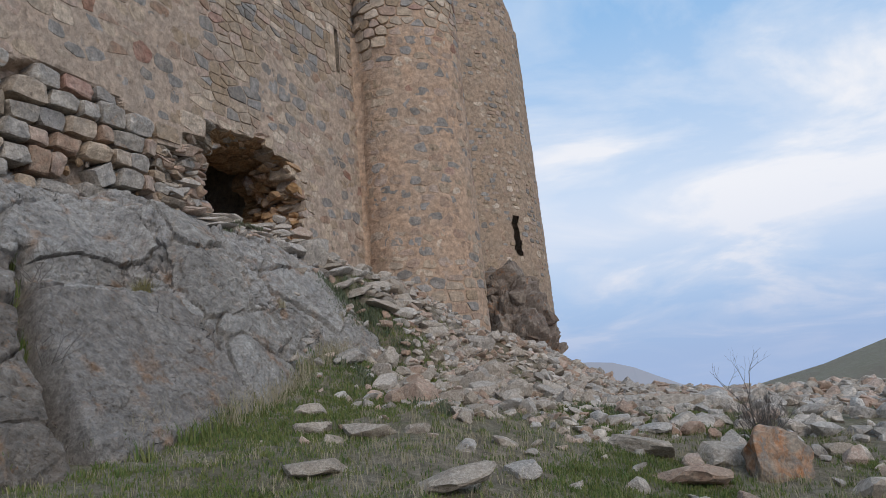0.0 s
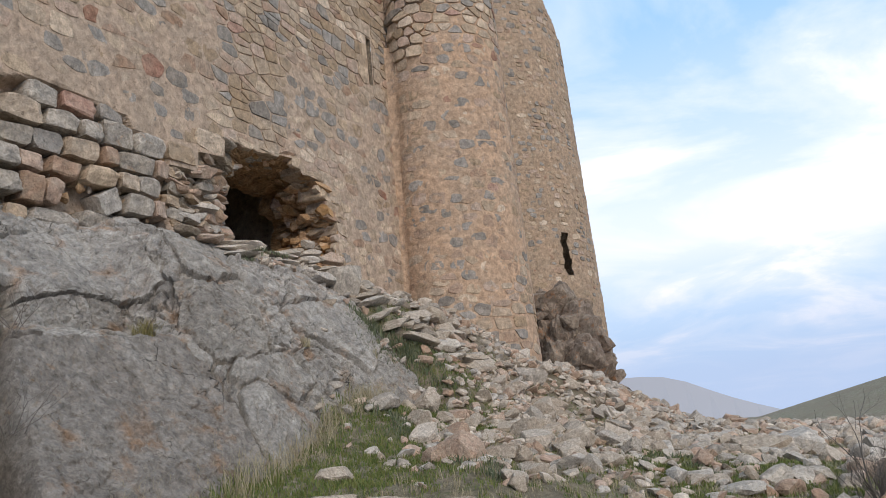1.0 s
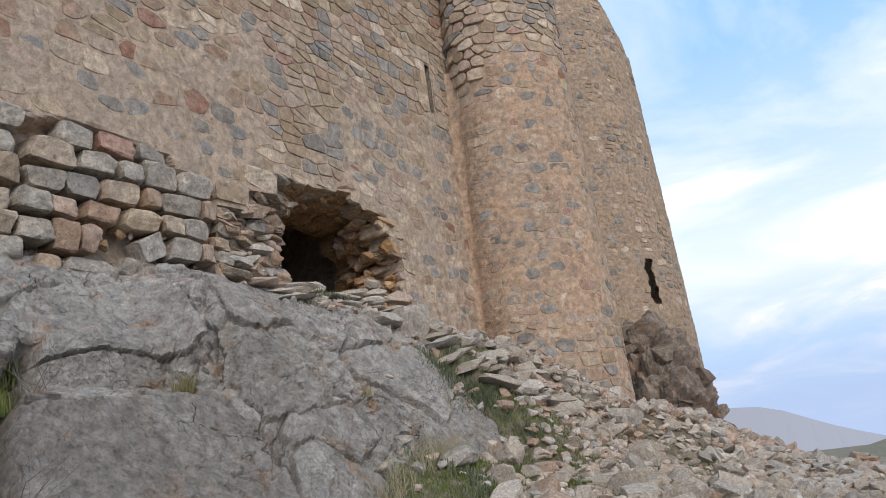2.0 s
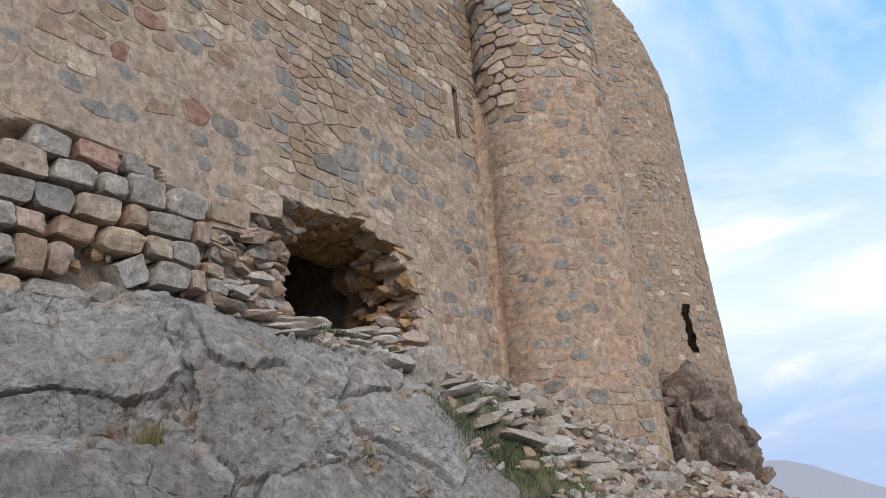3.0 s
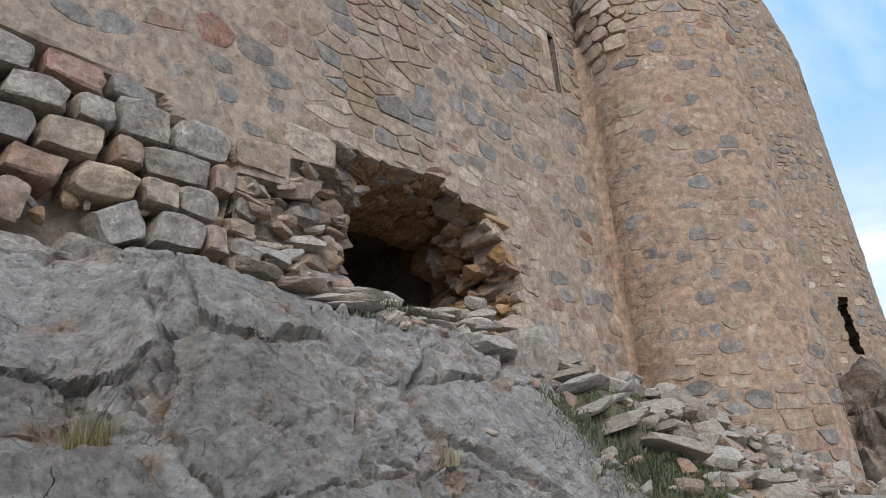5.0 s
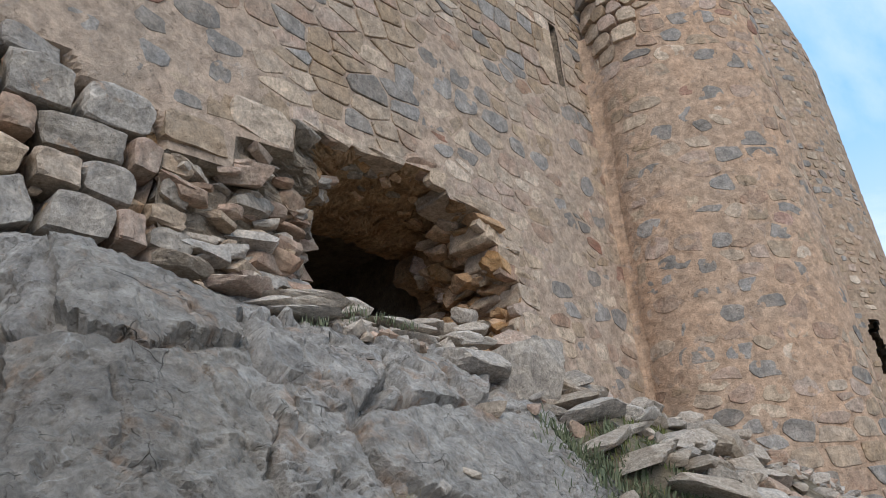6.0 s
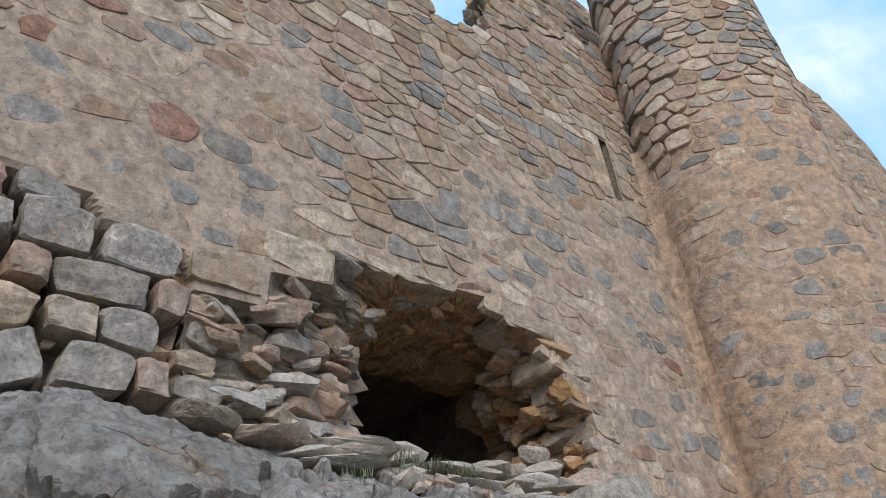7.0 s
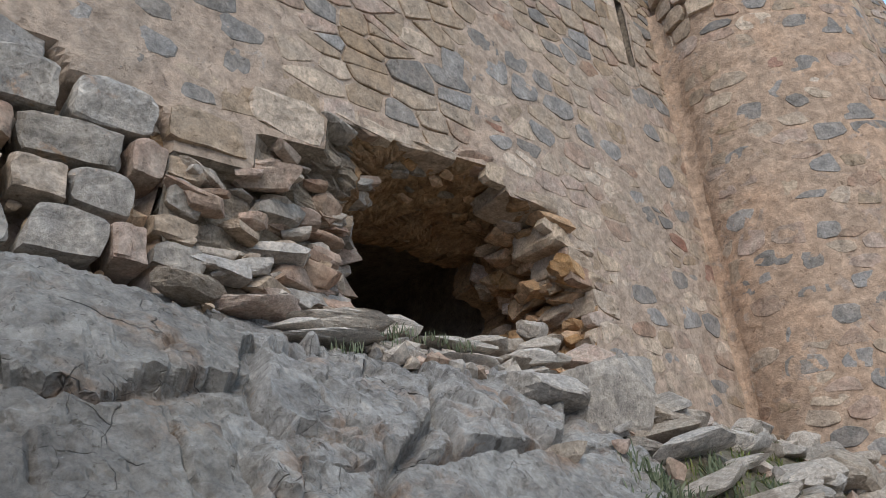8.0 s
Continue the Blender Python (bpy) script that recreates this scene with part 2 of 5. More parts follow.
def ground_z(x, y):
    d = x * N.x + y * N.y - WALL_D + BATTER * 4.5
    z = -0.15 + 0.19 * min(y, 9.5) + 0.19 * 2.2 * (1 - math.exp(-max(0, y - 9.5) / 2.2))
    z -= (0.25 if x > 0 else 0.1) * min(x, 2.5) + 0.5 * (1 - math.exp(-max(0, min(x, 60) - 2.5) / 4.0)) if x > -8 else -2.0
    along = x * T.x + y * T.y
    near = min(d + 3.0 * smooth(11.2, 9.0, along), (math.hypot(x - TC.x, y - TC.y) - TR) * (1 + 0.4 * smooth(-1.2, 0.5, x)), 1.45 * (math.hypot(x - 1.3, y - 20.6) - 1.5), 1.45 * (math.hypot(x - FC.x, y - FC.y) - 3.3))
    z += (2.1 - 0.9 * smooth(-1.4, 0.9, x)) * smooth(4.2, 0.2, near)
    z += 0.4 * math.exp(-((along - 8.9) / 1.2) ** 2 - ((d - 2.3) / 0.8) ** 2)
    z += 0.3 * math.exp(-((y - 16.5 + 0.25 * (x - 4)) / 2.2) ** 2) * smooth(2.0, 4.0, x) * smooth(16, 9, x)
    away = max(0.0, y - 18.5 + 0.2 * max(0, x - 4)) + max(0.0, x - 9) + max(0.0, -y - 6) + max(0.0, -x - 9) * 0.2
    z -= 27 * (1 - math.exp(-away / 55.0))
    far = math.hypot(x, y)
    z += 74 * math.exp(-((x - 330) / 195.0) ** 2 - ((y - 330) / 260.0) ** 2) * smooth(40, 160, far)
    if far < 60:
        z += 0.07 * fbm(x, y, 3.0, 0.8) + 0.03 * fbm(x, y, 9.0, 3.0) * smooth(60, 20, far)
    else:
        z += 1.6 * fbm(x, y, 5.0, 0.02) * smooth(60, 150, far)
    return z


# the outcrop below the wall: one profile beside the great block, one under the breach, from the wall's foot to the turf
PROFILE_BLOCK = [(-0.3, 4.75), (0.0, 4.6), (0.93, 3.56), (1.06, 3.13), (1.75, 2.95), (2.2, 2.35), (2.7, 1.85), (3.1, 1.4), (3.35, 0.3)]
PROFILE_BREACH = [(-0.3, 4.85), (0.0, 4.75), (0.8, 4.25), (1.3, 3.85), (1.75, 3.25), (2.0, 2.9), (2.45, 2.2), (2.75, 1.5), (2.95, 0.3)]


def profile(u):
    k = smooth(6.6, 7.4, u)
    return [(a + (c - a) * k, b + (e - b) * k) for (a, b), (c, e) in zip(PROFILE_BLOCK, PROFILE_BREACH)]


LEN = [-0.32]
for (a, b), (c, e) in zip(profile(7.0), profile(7.0)[1:]):
    LEN.append(LEN[-1] + math.hypot(c - a, e - b))


def rock_swell(u, d):
    return 0.2 * math.exp(-((u - 7.65) / 0.6) ** 2 - ((d - 1.1) / 0.6) ** 2) - 1.6 * smooth(10.6, 11.9, u)


def rock_base(u, s):
    k = 0
    while k < len(LEN) - 2 and s > LEN[k + 1]:
        k += 1
    f = (s - LEN[k]) / (LEN[k + 1] - LEN[k])
    (d0, z0), (d1, z1) = profile(u)[k:k + 2]
    d, z = d0 + f * (d1 - d0), z0 + f * (z1 - z0)
    p = T * u + N * (WALL_D - BATTER * 4.5 + d)
    return Vector((p.x, p.y, z + rock_swell(u, d)))


# ---- helpers for meshes ----
def mesh_of(name, bm, materials):
    me = bpy.data.meshes.new(name)
    bm.to_mesh(me)
    bm.free()
    for m in materials if isinstance(materials, (list, tuple)) else [materials]:
        me.materials.append(m)
    return me


def part(name, bm, material, parent, label=""):
    ob = new(name, mesh_of(name, bm, material))
    ob.parent = parent
    return tagged(ob, label)


def sheet_bm(us, vs, f, keep=None):
    bm = bmesh.new()
    rows = [[bm.verts.new(f(u, v)) for v in vs] for u in us]
    for i in range(len(us) - 1):
        for j in range(len(vs) - 1):
            if keep is None or keep((us[i] + us[i + 1]) / 2, (vs[j] + vs[j + 1]) / 2):
                bm.faces.new((rows[i][j], rows[i + 1][j], rows[i + 1][j + 1], rows[i][j + 1]))
    for v in [v for v in bm.verts if not v.link_faces]:
        bm.verts.remove(v)
    return bm


def inside(poly, x, y):
    hit = False
    for (x0, y0), (x1, y1) in zip(poly, poly[1:] + poly[:1]):
        if (y0 > y) != (y1 > y) and x < x0 + (y - y0) / (y1 - y0) * (x1 - x0):
            hit = not hit
    return hit


def to_edge(poly, x, y):
    best = (9e9, x, y)
    for (x0, y0), (x1, y1) in zip(poly, poly[1:] + poly[:1]):
        dx, dy = x1 - x0, y1 - y0
        f = min(1, max(0, ((x - x0) * dx + (y - y0) * dy) / (dx * dx + dy * dy)))
        px, py = x0 + f * dx, y0 + f * dy
        best = min(best, (math.hypot(px - x, py - y), px, py))
    return best


def boulder(seed, size, cuts=9, level=2, rough=0.05):
    """An angular stone: a ball cut flat on many sides, with a little roughness."""
    cuts += 5
    size = [v * 1.35 for v in size]
    r = random.Random(seed)
    bm = bmesh.new()
    bmesh.ops.create_icosphere(bm, subdivisions=level, radius=1.0)
    planes = []
    for _ in range(cuts):
        v = Vector((r.gauss(0, 1), r.gauss(0, 1), r.gauss(0, 1))).normalized()
        planes.append((v, r.uniform(0.4, 0.72)))
    for v in bm.verts:
        for n, h in planes:
            k = v.co.dot(n) - h
            if k > 0:
                v.co -= n * k
        v.co += v.co.normalized() * rough * noise.noise(v.co * 3.1 + Vector((seed * 1.7, 0, 0)))
        v.co = Vector((v.co.x * size[0], v.co.y * size[1], v.co.z * size[2]))
    return bm


def chunk(seed, size):
    """A broken block: a box with slanting sides, lost corners and chipped faces."""
    r = random.Random(seed)
    bm = bmesh.new()
    bmesh.ops.create_cube(bm, size=2.0)
    bmesh.ops.subdivide_edges(bm, edges=bm.edges, cuts=5, use_grid_fill=True)
    planes = []
    for k in range(3):
        for side in (-1, 1):
            v = Vector([side if i == k else r.uniform(-0.35, 0.35) for i in range(3)]).normalized()
            planes.append((v, r.uniform(0.66, 0.9)))
    for _ in range(9):
        v = Vector([r.choice((-1, 1)) * r.uniform(0.3, 1) for _ in range(3)]).normalized()
        planes.append((v, r.uniform(0.85, 1.15)))
    for v in bm.verts:
        for _ in range(2):
            for n, h in planes:
                k = v.co.dot(n) - h
                if k > 0:
                    v.co -= n * k
        v.co += v.co.normalized() * (0.05 * noise.noise(v.co * 2.2 + Vector((seed, 0, 0))) + 0.03 * noise.noise(v.co * 6 + Vector((0, seed, 0))))
        v.co = Vector((v.co.x * size[0], v.co.y * size[1], v.co.z * size[2]))
    return bm


def stone_into(bm, poly, where, proud, back, bevel, mat=0, r=None, tilt=0.016):
    """A facing stone over the outline poly: sides, rounded edge, uneven front."""
    r = r or rnd
    n = len(poly)
    cx, cy = sum(p[0] for p in poly) / n, sum(p[1] for p in poly) / n
    ta, tb = r.uniform(-tilt, tilt), r.uniform(-tilt, tilt)
    size = max(0.05, min(max(p[0] for p in poly) - min(p[0] for p in poly), max(p[1] for p in poly) - min(p[1] for p in poly)))
    k1, k2 = 1 - 0.55 * bevel / size * 2, 1 - 1.6 * bevel / size * 2
    rings = []
    for k, out in ((1.0, -back), (1.0, proud - bevel), (max(0.6, k1), proud - 0.25 * bevel), (max(0.35, k2), proud)):
        ring = []
        for x, y in poly:
            px, py = cx + (x - cx) * k, cy + (y - cy) * k
            o = out if out == -back else out + ta * (px - cx) + tb * (py - cy) + r.uniform(-0.18, 0.18) * bevel
            ring.append(bm.verts.new(where(px, py, o)))
        rings.append(ring)
    for a, b in zip(rings, rings[1:]):
        for i in range(n):
            bm.faces.new((a[i], a[(i + 1) % n], b[(i + 1) % n], b[i])).material_index = mat
    mid = bm.verts.new(where(cx, cy, proud + r.uniform(0, 0.3) * bevel))
    for i in range(n):
        bm.faces.new((rings[-1][i], rings[-1][(i + 1) % n], mid)).material_index = mat


def block_bm(seed, u, z, w, h, deep, proud, turn, where):
    """A hewn block: a finely divided box with knocked-off corners, tilted faces and a broken front."""
    r = random.Random(seed)
    bm = bmesh.new()
    bmesh.ops.create_cube(bm, size=2.0)
    bmesh.ops.subdivide_edges(bm, edges=bm.edges, cuts=5, use_grid_fill=True)
    planes = []
    for sx in (-1, 1):
        for sz in (-1, 1):
            planes.append((Vector((sx, r.uniform(-0.2, 0.2), sz * r.uniform(0.6, 1.4))).normalized(), r.uniform(1.2, 1.36)))
            planes.append((Vector((sx * r.uniform(0.4, 1), 1.0, sz * r.uniform(0.4, 1))).normalized(), r.uniform(1.3, 1.6)))
        planes.append((Vector((sx, 0.75, r.uniform(-0.3, 0.3))).normalized(), r.uniform(1.22, 1.36)))
        planes.append((Vector((r.uniform(-0.3, 0.3), 0.75, sx)).normalized(), r.uniform(1.22, 1.36)))
        planes.append((Vector((sx, r.uniform(-0.1, 0.1), r.uniform(-0.22, 0.22))).normalized(), r.uniform(0.86, 0.96)))
        planes.append((Vector((r.uniform(-0.22, 0.22), r.uniform(-0.1, 0.1), sx)).normalized(), r.uniform(0.86, 0.96)))
    planes.append((Vector((r.uniform(-0.2, 0.2), 1, r.uniform(-0.25, 0.25))).normalized(), 0.9))
    for v in bm.verts:
        for n, k in planes:
            over = v.co.dot(n) - k
            if over > 0:
                v.co -= n * over
        c = v.co.copy()
        c += Vector((1, 1, 1)) * 0.05 * noise.noise(c * 1.7 + Vector((seed, 0, 0))) + c.normalized() * 0.06 * noise.noise(c * 3.5 + Vector((0, seed, 0)))
        x, y = c.x * w / 2, c.z * h / 2
        v.co = where(u + x * math.cos(turn) - y * math.sin(turn), z + x * math.sin(turn) + y * math.cos(turn), proud - deep / 2 + c.y * deep / 2)
    bmesh.ops.recalc_face_normals(bm, faces=bm.faces)
    return bm


def outline(u, z, w, h, r, jitter=0.1, corner=0.16):
    """A four-sided stone with knocked-off corners and crooked sides."""
    c = [(-0.5, -0.5), (0.5, -0.5), (0.5, 0.5), (-0.5, 0.5)]
    c = [(a + r.uniform(-jitter, jitter), b + r.uniform(-jitter, jitter)) for a, b in c]
    pts = []
    for i in range(4):
        a, b = c[i], c[(i + 1) % 4]
        cut = corner * r.uniform(0.3, 1.5)
        for f, bow in ((cut, 0), (0.5, r.uniform(-0.04, 0.06)), (1 - cut * r.uniform(0.6, 1.2), 0)):
            x, y = a[0] + (b[0] - a[0]) * f, a[1] + (b[1] - a[1]) * f
            x, y = x * (1 + bow * 2), y * (1 + bow * 2)
            pts.append((u + x * w, z + y * h))
    return pts


def courses(x0, x1, z0, z1, r, height, width, wave=0.05):
    """Rough courses of stones: (centre, width, height) with wavy beds and broken joints."""
    z, row, out = z0, 0, []
    while z < z1:
        h = r.uniform(*height)
        x = x0 - r.uniform(0, width[1])
        while x < x1:
            w = r.uniform(*width) * (1.25 if r.random() < 0.12 else 1)
            lift = wave * (nz(x, z * 0.3, 2.0, 0.9) * 1.6 + nz(x, z, 5.0, 3.0) * 0.5)
            if r.random() < 0.13 and h > 0.2:
                out += [(x + w / 2, z + lift + h * 0.26, w, h * 0.5), (x + w / 2 + 0.02, z + lift + h * 0.77, w * 0.92, h * 0.46)]
            else:
                out.append((x + w / 2, z + lift + h / 2 + r.uniform(-0.035, 0.035), w, h * r.uniform(0.86, 1.08)))
            x += w
        z += h
        row += 1
    return out


def rubble_cells(sites, squash=1.75):
    """Irregular stones that share their joints: the cell of each site among its neighbours, corners knocked off."""
    grid = {}
    for k, (x, z) in enumerate(sites):
        grid.setdefault((int(x // 0.6), int(z // 0.6)), []).append(k)
    cells = []
    for k, (x, z) in enumerate(sites):
        near = [j for a in (-1, 0, 1) for b in (-1, 0, 1) for j in grid.get((int(x // 0.6) + a, int(z // 0.6) + b), ()) if j != k]
        near.sort(key=lambda j: math.hypot(sites[j][0] - x, (sites[j][1] - z) * squash))
        poly = [(-0.35, -0.4), (0.35, -0.4), (0.35, 0.4), (-0.35, 0.4)]
        for j in near[:14]:
            nx, ny = sites[j][0] - x, (sites[j][1] - z) * squash
            h, kept = (nx * nx + ny * ny) / 2, []
            for (px, py), (qx, qy) in zip(poly, poly[1:] + poly[:1]):
                a, b = px * nx + py * ny - h, qx * nx + qy * ny - h
                if a <= 0:
                    kept.append((px, py))
                if a * b < 0:
                    f = a / (a - b)
                    kept.append((px + (qx - px) * f, py + (qy - py) * f))
            poly = kept
            if len(poly) < 3:
                break
        cells.append([(x + px, z + py / squash) for px, py in poly] if len(poly) >= 3 else None)
    return cells


def knocked(poly, fill, joint, r, corner=0.28):
    """The cell drawn in by its joint, with cut corners and crooked sides."""
    n = len(poly)
    cx, cy = sum(p[0] for p in poly) / n, sum(p[1] for p in poly) / n
    pts = []
    for (ax, ay), (bx, by) in zip(poly, poly[1:] + poly[:1]):
        for f in (corner * r.uniform(0.4, 1), 1 - corner * r.uniform(0.4, 1)):
            x, y = ax + (bx - ax) * f - cx, ay + (by - ay) * f - cy
            far = math.hypot(x, y) + 1e-6
            k = max(0.3, fill * r.uniform(0.96, 1.02) - joint / far)
            pts.append((cx + x * k, cy + y * k))
    return pts


# ---- ground: one sheet to the horizon ----
def spread(lo, hi, step, far):
    mid = lin(lo, hi, int((hi - lo) / step) + 1)
    low, high, k = [], [], step
    while True:
        k *= 1.22
        if (high or mid)[-1] > far:
            break
        high.append((high or mid)[-1] + k)
        low.append((low or [mid[0]])[-1] - k)
    return low[::-1] + mid + high


ground = new("ground", mesh_of("ground", sheet_bm(spread(-4.5, 9, 0.11, 2600), spread(0, 20, 0.11, 2600), lambda x, y: Vector((x, y, ground_z(x, y)))), SOIL))
for f in ground.data.polygons:
    f.use_smooth = True
tagged(ground, "stony hillside turf with bare soil and dry grass", "ground", kind="structure")

# far table hill; its haze is painted on as an even bluish emission
HAZE_GLOW = bpy.data.materials.new("painted haze glow")
HAZE_GLOW.use_nodes = True
hz = HAZE_GLOW.node_tree.nodes["Principled BSDF"]
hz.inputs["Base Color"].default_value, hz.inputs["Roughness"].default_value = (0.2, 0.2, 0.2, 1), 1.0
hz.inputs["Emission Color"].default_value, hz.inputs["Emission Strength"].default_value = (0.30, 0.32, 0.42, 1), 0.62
bm = bmesh.new()
top = [(-1500, 60), (-300, 90), (250, 130), (440, 150), (600, 139), (700, 92), (860, 25), (1000, -20), (1400, -60), (2500, -70), (3200, -70)]
lower, upper, behind = [], [], []
for i in range(60):
    x = -1500 + 4700 * i / 59
    k = max(j for j in range(len(top) - 1) if top[j][0] <= x + 0.01)
    (x0, z0), (x1, z1) = top[k], top[k + 1]
    z = z0 + (x - x0) / (x1 - x0) * (z1 - z0) + 5 * nz(x, 0, 0, 0.008)
    lower.append(bm.verts.new((x, 2700, -220)))
    upper.append(bm.verts.new((x, 3000, z)))
    behind.append(bm.verts.new((x, 3400, -220)))
for i in range(59):
    bm.faces.new((lower[i], lower[i + 1], upper[i + 1], upper[i]))
    bm.faces.new((upper[i], upper[i + 1], behind[i + 1], behind[i]))
tagged(new("backdrop", mesh_of("backdrop", bm, HAZE_GLOW)), "distant flat-topped hill with blue haze painted as a glow", "hill", kind="structure")

# ---- the outcrop: slabs parted by cracks ----
SLABS = []  # lift, crack's half width, outline over run and slope


def slab(lift, crack, *outline_us):
    SLABS.append((lift, crack, outline_us))


slab(0.05, 0.03, (5.12, 1.3), (5.5, 0.74), (6.1, 0.4), (6.7, 0.3), (7.13, 0.75), (7.1, 1.18), (7.06, 1.64), (6.76, 1.36), (6.32, 1.22), (6.03, 1.22), (5.5, 1.4))
slab(0.0, 0.03, (5.5, 1.5), (6.0, 1.3), (6.25, 1.28), (6.27, 1.74), (5.88, 2.34), (5.34, 2.38))
slab(0.01, 0.03, (6.31, 1.28), (6.61, 1.34), (6.66, 1.6), (6.56, 2.28), (6.0, 2.34), (6.34, 1.78))
slab(-0.02, 0.03, (6.72, 1.54), (6.87, 1.88), (6.89, 2.08), (6.75, 2.06), (6.66, 1.74))
slab(-0.03, 0.025, (6.78, 1.46), (6.92, 1.6), (6.88, 1.76), (6.78, 1.56))
slab(-0.02, 0.025, (6.95, 1.62), (6.99, 1.77), (6.93, 1.97), (6.9, 1.8))
slab(-0.03, 0.02, (7.0, 1.58), (7.08, 1.74), (7.06, 1.83), (7.0, 1.68))
slab(-0.03, 0.02, (7.06, 1.86), (7.03, 1.98), (6.97, 2.0), (7.0, 1.85))
# the great block
slab(0.1, 0.04, (4.78, 2.57), (5.01, 2.46), (5.5, 2.45), (6.02, 2.41), (6.57, 2.4), (6.74, 2.47), (6.8, 2.85), (6.79, 3.4), (6.75, 3.8), (6.64, 4.4), (5.86, 4.9), (4.6, 5.0), (4.3, 4.3), (4.48, 3.6), (4.69, 2.93))
slab(-0.03, 0.03, (6.72, 2.14), (6.87, 2.16), (6.9, 2.5), (6.92, 2.75), (6.86, 2.76), (6.78, 2.44))
slab(0.04, 0.02, (7.3, 1.51), (7.42, 1.0), (7.7, 0.78), (8.1, 0.8), (8.45, 1.1), (8.1, 1.7), (7.56, 1.97), (7.35, 1.92), (7.25, 1.7))
slab(0.03, 0.022, (7.12, 1.8), (7.29, 2.0), (7.57, 2.05), (7.92, 2.05), (7.97, 2.35), (7.78, 2.98), (7.31, 3.1), (7.02, 2.78), (6.94, 2.48), (6.93, 2.18), (7.04, 2.02))
slab(-0.03, 0.025, (7.19, 1.02), (7.34, 0.98), (7.24, 1.6), (7.14, 1.72), (7.12, 1.37))
slab(0.0, 0.02, (8.55, 1.17), (9.1, 0.75), (9.5, 0.99), (9.1, 1.6), (8.64, 1.98), (8.37, 2.0), (8.2, 1.8))
slab(0.04, 0.022, (9.56, 1.0), (10.2, 0.9), (10.3, 1.35), (9.7, 1.76), (9.1, 1.88), (9.2, 1.6))
slab(0.06, 0.03, (8.68, 2.06), (9.51, 1.9), (10.16, 1.8), (10.3, 2.23), (10.2, 2.7), (9.7, 3.2), (9.29, 2.8), (9.04, 2.6), (8.68, 2.48), (8.55, 2.28))
slab(-0.02, 0.025, (8.1, 2.06), (8.6, 2.06), (8.48, 2.34), (8.6, 2.61), (8.4, 2.88), (8.05, 2.75), (8.03, 2.4))
slab(0.01, 0.028, (7.5, 3.08), (8.14, 3.0), (8.2, 3.4), (7.75, 3.6), (7.1, 3.22), (7.05, 3.05))
slab(0.0, 0.028, (8.3, 2.98), (8.7, 2.8), (9.1, 3.1), (8.8, 3.6), (8.2, 3.8), (7.96, 3.66), (8.28, 3.4))
slab(0.02, 0.03, (7.0, 3.28), (7.3, 3.36), (7.85, 3.68), (8.14, 3.95), (7.4, 4.6), (6.85, 4.5), (6.86, 3.5))
slab(0.0, 0.03, (9.2, 3.1), (9.6, 3.3), (10.2, 2.8), (10.6, 3.2), (10.2, 4.2), (8.9, 4.4), (8.4, 3.95), (8.95, 3.6))
# the rocks past the overgrown gap
slab(0.1, 0.03, (4.3, 1.2), (4.97, 1.2), (5.15, 1.5), (5.3, 1.66), (4.75, 2.45), (4.44, 2.6), (4.0, 2.5))
slab(0.02, 0.03, (3.7, 2.6), (4.42, 2.68), (4.57, 2.79), (4.33, 3.12), (3.99, 3.36), (3.5, 3.4))
slab(0.06, 0.03, (4.06, 3.4), (4.4, 3.16), (4.4, 3.44), (4.23, 3.72), (3.98, 3.62))
slab(0.04, 0.03, (3.4, 3.5), (3.9, 3.55), (4.23, 3.82), (4.13, 4.08), (3.79, 4.08), (3.4, 4.05))
slab(0.06, 0.03, (3.4, 4.12), (4.0, 4.13), (4.1, 4.8), (3.4, 4.9))
us, ss = np.arange(3.4, 12.2, 0.018), np.arange(-0.3, LEN[-1], 0.018)
gu, gs = np.meshgrid(us, ss, indexing="ij")
wu, ws = gu.copy(), gs.copy()
hu, flakes, shards = np.zeros_like(gu), np.zeros_like(gu), np.zeros_like(gu)


def facet(u, s, scale, seed, crack):
    """Flat broken faces: each small cell has a level and a slope of its own, with a hairline between."""
    (d0, d1, *_), pts = noise.voronoi(Vector((u * scale, s * scale, seed)))
    p = pts[0]
    h = noise.cell_vector(p * 7.3)
    return h.x - 0.5 + 1.1 * ((h.y - 0.5) * (u * scale - p.x) + (h.z - 0.5) * (s * scale - p.y)) - crack * max(0.0, 0.05 - (d1 - d0)) / 0.05


